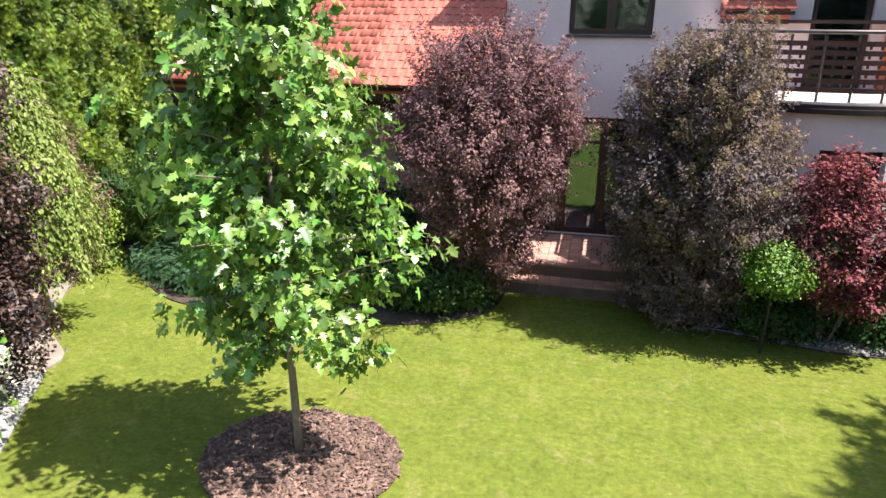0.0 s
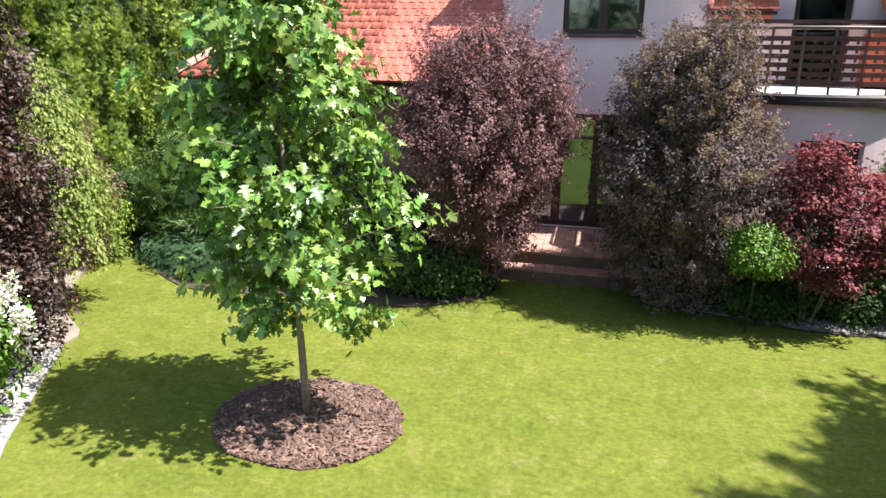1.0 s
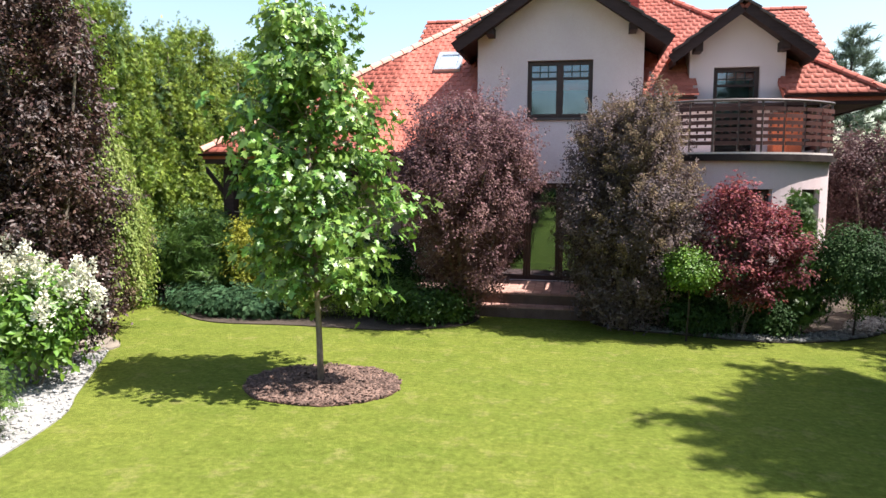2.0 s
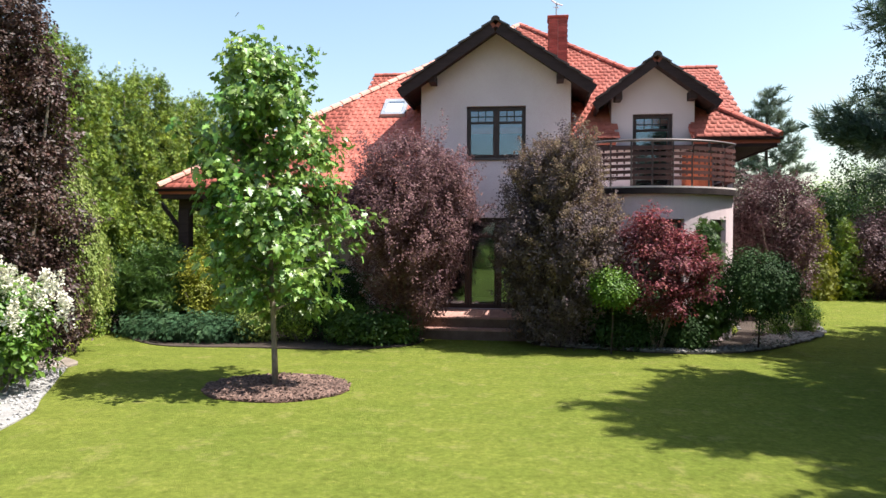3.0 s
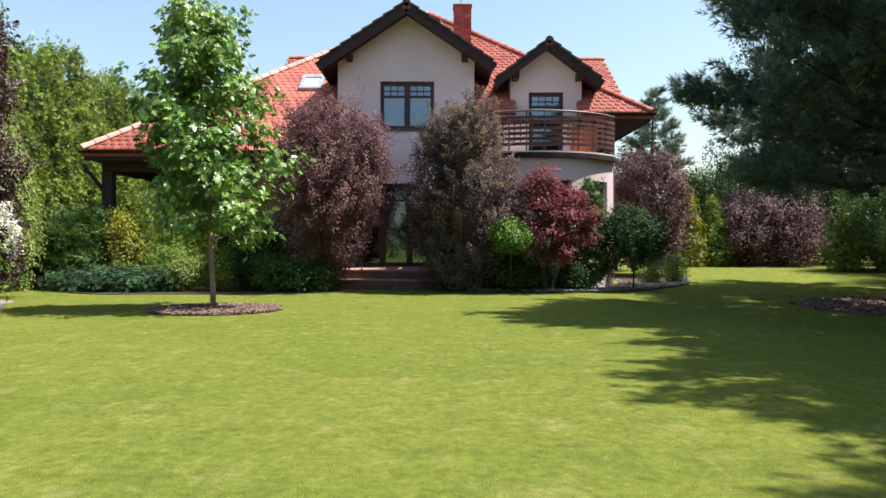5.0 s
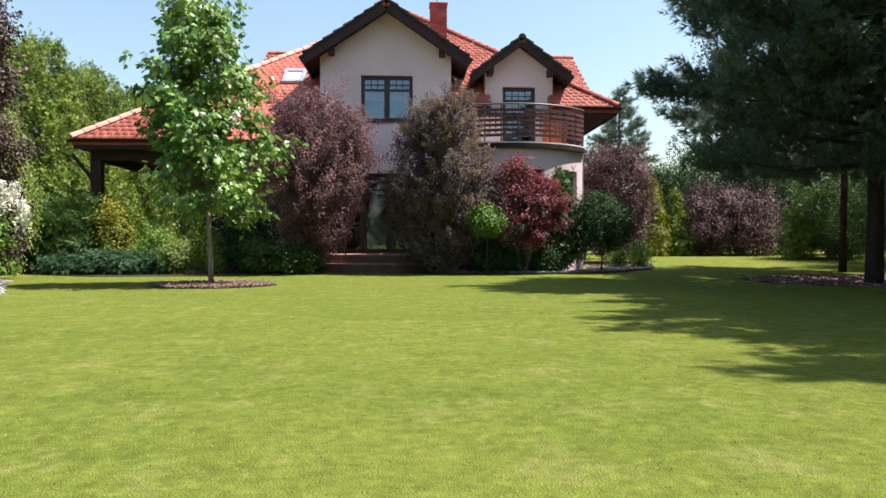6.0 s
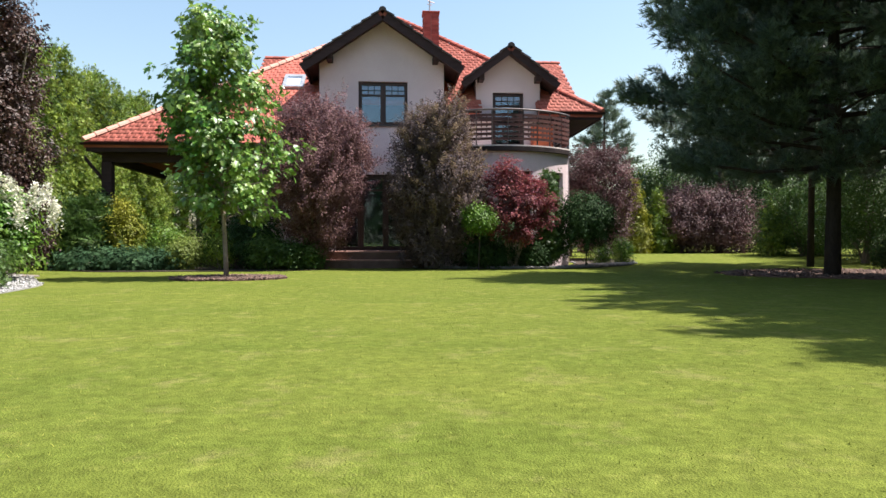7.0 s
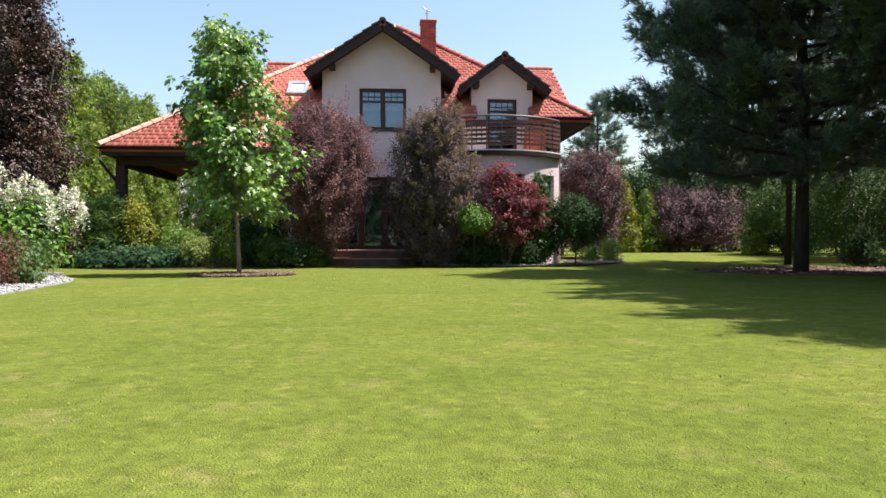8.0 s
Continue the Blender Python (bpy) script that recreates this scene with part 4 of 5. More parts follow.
def young_tree(x, y):
    q = random.Random(5)
    t = thing("young_tree", (x, y, 0), "young tree with fresh green lobed leaves and slim grey trunk", "tree")
    lean = lambda z: Vector((x - 0.035 * z - 0.012 * z * z * 0.5, y + 0.02 * z, z))
    pts = [lean(z) for z in (-0.05, 0.5, 1.1, 1.8, 2.6, 3.4, 4.2, 5.0, 5.55)]
    part("trunk", shift(tube(bmesh.new(), pts, 0.052, 0.012, 9), (x, y, 0)), M["bark"], t, smooth=True)
    P, D = [], []
    for i in range(56):
        z0 = 1.2 + 3.95 * (i / 56) ** 0.95
        a = i * 2.399 + q.uniform(-0.4, 0.4)
        f = (z0 - 1.15) / 4.3
        ln = (0.78 + 0.40 * min(1, f / 0.15) if f < 0.4 else 1.18 - 0.84 * (f - 0.4) / 0.6) * q.uniform(0.74, 1.14)
        s = lean(z0)
        d = Vector((math.cos(a), math.sin(a), 0.30 + 0.75 * f))
        e = s + Vector((d.x * ln, d.y * ln, d.z * ln * 0.75))
        m = s.lerp(e, 0.5) + Vector((0, 0, 0.10 * ln))
        part("limb", shift(tube(bmesh.new(), [s, m, e], 0.022 * (1.2 - f), 0.005, 5), (x, y, 0)), M["bark"], t)
        for k in range(int(6.0 * ln) + 5):
            u = q.uniform(0.28, 1.04)
            c = s.lerp(m, u * 2) if u < 0.5 else m.lerp(e, u * 2 - 1)
            c = c + Vector((q.gauss(0, 0.15), q.gauss(0, 0.15), q.gauss(-0.05, 0.13)))
            for w in range(16):
                off = Vector((q.gauss(0, 0.085), q.gauss(0, 0.085), q.gauss(0, 0.075)))
                P.append(c + off)
                D.append(Vector((d.x, d.y, 0.0)) + off * 3.0)
    # the side shoot that stands out from the crown, and the leader
    for s, e in ((lean(1.9), lean(1.9) + Vector((1.75, -0.2, 0.75))), (lean(4.8), lean(5.5) + Vector((-0.1, 0, 0.10))), (lean(3.0), lean(3.0) + Vector((-1.15, 0.1, 0.75)))):
        part("limb", shift(tube(bmesh.new(), [s, s.lerp(e, 0.5) + Vector((0, 0, 0.05)), e], 0.014, 0.004, 5), (x, y, 0)), M["bark"], t)
        for k in range(46):
            u = q.uniform(0.45, 1.03)
            off = Vector((q.gauss(0, 0.09), q.gauss(0, 0.09), q.gauss(0, 0.09)))
            P.append(s.lerp(e, u) + off)
            D.append(off * 3 + (e - s).normalized() * 0.5)
    P, D = np.array([tuple(p) for p in P]), np.array([tuple(p) for p in D])
    n = len(P)
    nrm = D * 0.7 + np.array([0.0, 0, 0.6]) + RNG.normal(size=(n, 3)) * 0.6
    tip = D + RNG.normal(size=(n, 3)) * 0.5 + np.array([0, 0, -0.5])
    scatter("crown", LOBED, P - np.array([x, y, 0]), nrm, tip, 0.115 * RNG.uniform(0.6, 1.4, n), M["maple"], t)


young_tree(-3.05, 6.17)

# dark-leaved shrubs either side of the terrace


def shoots(x, y, z0, z1, r, n, seed):
    """Small uprising clumps that break the outline of a tall shrub."""
    q = random.Random(seed)
    out = []
    for i in range(n):
        a, f = q.uniform(0, 2 * math.pi), q.random()
        d = r * (1.02 - 0.55 * f ** 2) * q.uniform(0.85, 1.08)
        out.append((x + d * math.cos(a), y + d * math.sin(a), z0 + (z1 - z0) * f + q.uniform(0, 0.15), q.uniform(0.13, 0.22), q.uniform(0.13, 0.22), q.uniform(0.22, 0.42)))
    return out


b = vase(-1.78, 11.2, 0.75, 4.45, 1.66, 3, 100, 0.36, 1.0, 0.58)
b += shoots(-1.78, 11.2, 2.3, 4.4, 1.4, 26, 61)
bush = shrub("smoke_bush", (-1.75, 11.2, 0), b, LEAF, "copper", "tall purple brown leaved smoke bush beside the terrace", "shrub", 2300, 26, 0.08, 0.060, 0.042, 14, edge=4.0, extra=(700, 0.58, 46), loosen=0.6)
b = lobes(-1.7, 11.15, 0.35, 1.25, 0.5, 5, 64)
crown("low_foliage", LEAF, b, 150, 16, 0.09, 0.055, M["copper"], bush, loosen=0.6)
b = vase(1.50, 11.1, 0.25, 4.35, 1.52, 8, 110, 0.52, 0.95, 0.42)
b += shoots(1.55, 11.1, 1.8, 4.4, 1.15, 28, 62)
bush = shrub("smoke_bush", (1.6, 11.1, 0), b, LEAF, "olive", "tall dark grey purple smoke bush with khaki plumes", "shrub", 2300, 26, 0.08, 0.060, 0.042, 14, edge=4.0, extra=(540, 0.54, 46), loosen=0.6)
b = [v for v in b if v[0] > 1.05 and v[2] > 1.9] + [v for v in b if v[2] > 3.5]
crown("plume_haze", LEAF, b, 100, 16, 0.10, 0.045, M["plume"], bush, extra=(620, 0.36, 80), loosen=0.9, label="khaki feathery flower plumes")[1]["kind"] = "stuff"
b = []
for dx, dy, zc, r, f in ((-0.22, 0.0, 2.86, 0.26, 0.8), (-0.55, -0.05, 2.50, 0.27, 0.6), (0.12, 0.0, 2.55, 0.32, 0.5), (0.55, -0.05, 2.26, 0.34, 0.42), (-0.30, -0.1, 2.14, 0.38, 0.42),
                         (0.20, -0.25, 1.88, 0.36, 0.4), (0.80, -0.15, 1.80, 0.32, 0.42), (-0.68, -0.1, 1.72, 0.34, 0.42), (-0.15, -0.3, 1.46, 0.38, 0.4), (0.55, -0.25, 1.36, 0.38, 0.4),
                         (-0.6, -0.15, 1.18, 0.30, 0.45), (0.1, -0.2, 0.95, 0.36, 0.4)):
    b.append((3.66 + dx * 1.02, 10.72 + dy * 1.8, zc, r * 0.98, r * 1.2, r * f * 0.62))
shrub("japanese_maple", (3.66, 10.85, 0), b, LEAF, "crimson", "crimson leaved maple shrub with layered branches", "shrub", 430, 18, 0.085, 0.078, 0.028, 9, up=1.3, edge=4.0, extra=(90, 0.26, 30, 0.1), loosen=0.6)
b = [(4.78, 11.3, 0.5 + 0.29 * i, 0.44 - 0.042 * i, 0.44 - 0.042 * i, 0.30) for i in range(8)]
shrub("conifer", (4.78, 11.3, 0), b, SPRAY, "green", "narrow green cone-shaped conifer by the bay", "conifer", 620, 9, 0.06, 0.12, 0.03, 1, up=0.2, extra=(120, 0.3, 16), loosen=0.5)


def standard(x, y, z, r, h, material, label, twigs, size, droop=0.0, leaf=LEAF, extra=None):
    t = thing("standard_shrub", (x, y, 0), label, "shrub")
    part("trunk", shift(tube(bmesh.new(), [(x, y, -0.03), (x + 0.03, y, z * 0.5), (x, y, z)], 0.022, 0.016, 7), (x, y, 0)), M["dark_bark"], t)
    bl = lobes(x, y, z - h * 0.55, z + h * 0.55, r, 5, int(x * 50), 0.0, 0.35)
    crown("crown", leaf, bl, twigs, 14, 0.07, size, M[material], t, up=0.8, droop=droop, loosen=0.7, extra=extra)


standard(2.62, 10.2, 1.36, 0.50, 0.26, "fresh", "round bright green shrub grafted on a thin stem", 520, 0.06)
standard(5.85, 11.25, 1.45, 1.0, 0.66, "deep", "dark green weeping shrub with drooping crown", 950, 0.06, 1.2, extra=(170, 0.6, 36, -1.6))

# right of the house
b = vase(8.2, 17.2, 0.5, 4.2, 1.3, 21, 60, 0.6)
shrub("plum_shrub", (8.2, 17.2, 0.05), b, LEAF, "rose", "tall dusky purple pink leaved shrub at the house corner", "shrub", 1900, 16, 0.09, 0.075, 0.05, 8, edge=5.0, extra=(260, 0.42, 30), loosen=0.7)
b = lobes(7.6, 19.5, 0.8, 4.4, 1.3, 6, 22, 0.2)
shrub("brown_shrub", (7.6, 19.5, 0.1), b, LEAF, "olive", "tall olive brown shrub behind the house corner", "shrub", 700, 12, 0.16, 0.11, 0.05, 5)
b = lobes(8.05, 14.55, 0.12, 0.75, 0.52, 5, 23, 0.0, 0.25)
shrub("box_ball", (8.05, 14.55, 0), b, LEAF, "fresh", "clipped round green box shrub on the bed edge", "shrub", 420, 12, 0.05, 0.045, 0.02, 3)
b = lobes(7.0, 13.6, 0.1, 0.5, 0.36, 4, 24)
low = shrub("flowering_perennial", (7.0, 13.6, 0), b, LEAF, "fresh", "low green perennial with pale flowers among stones", "plant", 200, 12, 0.07, 0.05, 0.015, 3)
crown("blossom", LEAF, b, 34, 7, 0.04, 0.045, M["white"], low, edge=9.0, label="pale cream blossom")[1]["kind"] = "stuff"


def cone_tree(name, x, y, h, r, material, label, twigs=420, size=0.16, z0=0.0):
    n = 9
    bl = [(x, y, z0 + 0.2 + (h - 0.35) * i / (n - 1), r * (1 - 0.82 * (i / (n - 1)) ** 1.3), r * (1 - 0.82 * (i / (n - 1)) ** 1.3), h / n) for i in range(n)]
    return shrub(name, (x, y, z0), bl, SPRAY, material, label, "conifer", twigs, 9, 0.09, size, 0.05, 1, up=0.1)


cone_tree("golden_conifer", 11.3, 22.2, 3.2, 0.75, "yellow", "narrow golden yellow conifer in the back hedge", 520, 0.17, 0.25)
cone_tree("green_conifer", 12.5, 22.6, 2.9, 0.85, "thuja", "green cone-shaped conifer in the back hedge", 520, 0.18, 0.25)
for i, (x, y, r, h, mt) in enumerate(((13.8, 23.0, 1.2, 3.1, "rose"), (15.5, 22.7, 1.3, 2.9, "rose"))):
    shrub("purple_shrub", (x, y, 0.25), lobes(x, y, 0.35, h, r * 1.2, 7, 40 + i, 0.0), LEAF, mt, "wide purple leaved shrub along the back of the lawn", "shrub", 1500, 13, 0.13, 0.085, 0.05, 8, extra=(240, 0.5, 18), loosen=0.7, group="purple shrubs along the back")
for i, (x, y, r, h, mt) in enumerate(((18.6, 20.2, 1.3, 3.0, "fresh"), (17.2, 19.0, 1.7, 3.8, "green"), (18.4, 16.6, 2.2, 5.0, "green"), (16.4, 14.2, 1.9, 4.4, "green"),
                                      (18.2, 12.0, 2.2, 5.0, "green"), (16.6, 10.0, 1.8, 4.0, "green"), (17.8, 7.2, 2.1, 4.8, "deep"), (15.6, 6.6, 1.5, 3.2, "green"), (20.5, 14.2, 2.4, 6.0, "deep"), (20.5, 9.4, 2.4, 6.0, "deep"), (17.6, 25.0, 2.0, 4.6, "deep"), (20.4, 23.6, 2.3, 5.4, "deep"), (21.6, 19.4, 2.5, 6.2, "deep"))):
    shrub("hedge_shrub", (x, y, float(rise(x, y))), lobes(x, y, 0.5, h, r, 6, 50 + i, 0.1), LEAF, mt, "shaded green shrub along the garden edge", "shrub", 1150, 17, 0.15, 0.078, 0.05, 7, extra=(200, 0.6, 26), loosen=0.8, group="shrubs along the garden edge")
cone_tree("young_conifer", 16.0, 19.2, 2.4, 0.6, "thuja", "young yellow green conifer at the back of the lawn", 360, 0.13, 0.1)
cone_tree("topiary_cone", 12.9, 8.3, 1.25, 0.36, "deep", "small dark clipped cone shrub in the shade", 300, 0.09)

# left side
b = vase(-7.72, 6.25, 0.6, 6.7, 1.20, 31, 90, 0.9, 1.0, 0.22)
shrub("copper_beech", (-7.6, 6.25, 0), b, LEAF, "beech", "tall cone of dark copper beech leaves", "tree", 2700, 16, 0.09, 0.075, 0.07, 10, extra=(700, 0.36, 26, 0.2), loosen=0.6)
b = lobes(-9.2, 4.6, 0.5, 5.9, 1.3, 10, 32, 0.4)
shrub("copper_beech", (-9.2, 4.6, 0), b, LEAF, "beech", "dark copper beech beside the white flowering shrub", "tree", 1300, 14, 0.14, 0.10, 0.07, 6)


def weeping(x, y, h, r):
    """A small tree whose thin strands hang from arched limbs down to the ground."""
    q = random.Random(33)
    t = thing("weeping_larch", (x, y, 0), "small tree with weeping yellow green strands", "tree")
    part("trunk", shift(tube(bmesh.new(), [(x, y, -0.05), (x + 0.04, y, h * 0.5), (x, y, h - 0.1)], 0.06, 0.02, 7), (x, y, 0)), M["bark"], t)
    W = []
    for i in range(230):
        f = i / 229
        z0 = h * (0.45 + 0.53 * f)
        a = i * 2.399
        o = r * (1.05 - 0.75 * f ** 2.2) * q.uniform(0.7, 1.05)
        fall = q.uniform(0.7, 1.5)
        for k in range(70):
            v = q.random()
            w = o * (1 + 0.12 * v)
            W.append((x + w * math.cos(a) + q.gauss(0, 0.05), y + w * math.sin(a) + q.gauss(0, 0.05), max(0.25, z0 - fall * v + q.gauss(0, 0.03))))
    for i in range(26):
        a, z0 = i * 2.399, h * (0.4 + 0.55 * i / 26)
        e = Vector((x + 0.85 * r * math.cos(a), y + 0.85 * r * math.sin(a), z0 - 0.05))
        s0 = Vector((x, y, z0 - 0.2))
        part("limb", shift(tube(bmesh.new(), [s0, s0.lerp(e, 0.5) + Vector((0, 0, 0.2)), e], 0.018, 0.005, 5), (x, y, 0)), M["bark"], t)
    W = np.array(W)
    n = len(W)
    out = unit((W - np.array([x, y, 0])) * np.array([1, 1, 0]))
    scatter("crown", LEAF, W - np.array([x, y, 0]), out + np.array([0, 0, 0.5]) + RNG.normal(size=(n, 3)) * 0.4, RNG.normal(size=(n, 3)) * 0.4 + np.array([0, 0, -1.0]), 0.075 * RNG.uniform(0.7, 1.4, n), M["weeping"], t)


weeping(-8.35, 8.35, 4.2, 0.76)
b = lobes(-9.6, 10.2, 0.3, 3.1, 0.75, 8, 37, 0.2)
shrub("brown_shrub", (-9.6, 10.2, 0), b, LEAF, "plume", "olive brown leaved shrub at the foot of the hedge", "shrub", 520, 13, 0.10, 0.07, 0.03, 6, extra=(120, 0.3, 24), loosen=0.5)


def flowering(x, y):
    t = thing("flowering_shrub", (x, y, 0), "green shrub covered in cream white flower plumes", "shrub")
    bl = lobes(x, y, 0.62, 1.45, 0.78, 7, 34, 0.0, 0.55)
    c = crown("crown", LEAF, bl, 330, 12, 0.12, 0.12, M["fresh"], t, up=0.8)[0]
    stems(t, (x, y, 0), c, 9, 0.02, 4, "bark")
    q = random.Random(9)
    for k in range(66):
        a, r = q.uniform(0, 2 * math.pi), 0.66 * math.sqrt(q.random())
        cx = x - 0.55 if k % 3 else x + 0.45
        s = Vector((cx + r * math.cos(a), y + r * math.sin(a), (1.80 if k % 3 else 1.50) - 0.75 * r * r + q.uniform(-0.25, 0.15)))
        d = Vector((math.cos(a) * r * 0.5, math.sin(a) * r * 0.5, 1)).normalized()
        n = 95
        u = np.array([q.random() for i in range(n)])
        w = np.array(s)[None] + np.array(d)[None] * (u * 0.36)[:, None] + RNG.normal(size=(n, 3)) * (0.078 * (1.1 - u))[:, None]
        fp = scatter("flower_plume", LEAF, w - np.array([x, y, 0]), RNG.normal(size=(n, 3)), RNG.normal(size=(n, 3)) + np.array([0, 0, 0.6]), 0.062 * RNG.uniform(0.6, 1.3, n), M["white"], t)
        fp["kind"] = "stuff"


flowering(-6.95, 5.0)
b = lobes(-6.0, 2.6, 0.08, 0.75, 0.62, 5, 35)
shrub("barberry", (-6.15, 2.0, 0), [(p[0] - 0.15, p[1] - 0.6, *p[2:]) for p in b], LEAF, "barberry", "low brown red barberry beside the gravel", "shrub", 380, 13, 0.07, 0.05, 0.015, 4)
b = lobes(-6.1, 3.1, 0.08, 0.66, 0.6, 5, 36)
shrub("low_shrub", (-6.1, 3.1, 0), b, SPRAY, "green", "low dark green shrub on the gravel edge", "shrub", 380, 10, 0.07, 0.08, 0.015, 4)


def hedge_tree(x, y, h, r, seed, dense=1800):
    """One tall thuja of the hedge."""
    q = random.Random(seed)
    bl = []
    for i in range(110):
        t = (i + q.random()) / 110
        prof = r * (1 - 0.6 * t ** 3.5) * q.uniform(0.82, 1.08)
        k = q.uniform(0.15, 0.30) * (1 - 0.3 * t)
        a = i * 2.399 + q.uniform(-0.5, 0.5)
        o = max(0.05, prof - k * 0.6)
        bl.append((x + o * math.cos(a), y + o * math.sin(a), 0.3 + (h - 0.6) * t, k, k, k * 1.9))
    t = thing("thuja", (x, y, float(rise(x, y))), "tall bright green thuja of the boundary hedge", "hedge", "tall thuja hedge")
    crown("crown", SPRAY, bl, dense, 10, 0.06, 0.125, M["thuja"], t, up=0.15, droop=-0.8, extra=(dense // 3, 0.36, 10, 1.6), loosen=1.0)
    # deep green core puts the shade between the sprays into the leaf colour
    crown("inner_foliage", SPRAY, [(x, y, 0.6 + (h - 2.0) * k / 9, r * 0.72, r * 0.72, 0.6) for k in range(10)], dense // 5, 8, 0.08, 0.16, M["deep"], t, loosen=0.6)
    part("trunk", shift(tube(bmesh.new(), [(x, y, -0.05), (x, y, h * 0.5), (x, y, h * 0.9)], 0.11, 0.02, 7), (x, y, 0)), M["bark"], t)


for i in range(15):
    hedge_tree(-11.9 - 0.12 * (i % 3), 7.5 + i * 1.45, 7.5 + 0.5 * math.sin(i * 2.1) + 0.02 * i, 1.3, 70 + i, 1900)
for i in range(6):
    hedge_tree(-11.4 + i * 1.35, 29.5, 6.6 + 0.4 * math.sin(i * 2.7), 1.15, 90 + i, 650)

# back-left bed
b = [(-7.0 + dx, 10.75 + dy, 0.26, 0.62, 0.5, 0.26) for dx, dy in ((-1.25, 0.55), (-0.7, 0.1), (0.0, -0.15), (0.7, -0.2), (1.3, -0.1), (0.2, 0.5))]
shrub("spreading_juniper", (-7.0, 10.75, 0), b, SPRAY, "juniper", "low spreading blue green juniper at the lawn edge", "shrub", 900, 9, 0.08, 0.13, 0.015, 6, up=0.7)
b = lobes(-8.3, 12.2, 0.2, 1.7, 1.1, 6, 81)
shrub("dwarf_pine", (-8.3, 12.2, 0), b, TUFT, "green", "rounded dark green dwarf pine in the bed", "shrub", 800, 6, 0.10, 0.20, 0.03, 6)
b = lobes(-7.25, 11.85, 0.3, 1.9, 0.48, 7, 82)
shrub("golden_shrub", (-7.2, 11.8, 0), b, LEAF, "yellow", "golden yellow leaved shrub below the porch", "shrub", 420, 13, 0.09, 0.075, 0.02, 5)
for i, (x, y, r, h, mt, sz) in enumerate(((-5.9, 11.6, 0.75, 1.05, "fresh", 0.06), (-5.2, 10.7, 0.42, 0.75, "weeping", 0.07), (-4.4, 10.9, 0.48, 0.95, "thuja", 0.05), (-3.7, 11.2, 0.75, 1.25, "deep", 0.07),
                                         (-3.1, 10.5, 0.42, 0.8, "green", 0.07), (-2.5, 10.6, 0.45, 0.65, "green", 0.08), (-2.0, 10.95, 0.42, 0.6, "green", 0.08), (-4.6, 12.6, 1.0, 1.8, "deep", 0.08), (-3.4, 12.6, 0.9, 1.7, "deep", 0.08))):
    shrub("bed_shrub", (x, y, 0), lobes(x, y, 0.15, h, r, 5, 90 + i), LEAF, mt, {"fresh": "bright green rounded shrub in the bed", "weeping": "pale yellow green low shrub at the bed edge", "thuja": "small clipped yellow green ball shrub", "deep": "dark green shaded shrub in the bed", "green": "leafy green low shrub at the bed edge"}[mt], "shrub", 330, 13, 0.08, sz, 0.015, 4, group="shrubs in the back bed")
for i, (x, y, r, h, mt) in enumerate(((-10.2, 14.6, 0.9, 2.2, "green"), (-9.6, 10.9, 0.6, 1.6, "thuja"), (-10.3, 12.7, 0.7, 1.5, "deep"))):
    shrub("bed_shrub", (x, y, 0), lobes(x, y, 0.2, h, r, 6, 105 + i), LEAF, mt, "green shrub at the foot of the hedge", "shrub", 420, 13, 0.10, 0.075, 0.02, 5, group="shrubs at the hedge")
# undergrowth before the house
for i, (x, y, r, h, mt) in enumerate(((2.5, 11.6, 0.8, 1.3, "deep"), (3.3, 11.9, 0.8, 1.5, "deep"), (4.3, 11.05, 0.5, 0.6, "deep"), (3.2, 11.0, 0.5, 0.55, "deep"), (2.8, 10.9, 0.6, 0.75, "deep"))):
    shrub("bed_shrub", (x, y, 0), lobes(x, y, 0.15, h, r, 5, 120 + i), LEAF, mt, "dark green shaded shrub before the bay", "shrub", 420, 13, 0.09, 0.075, 0.02, 5, group="shrubs before the bay")


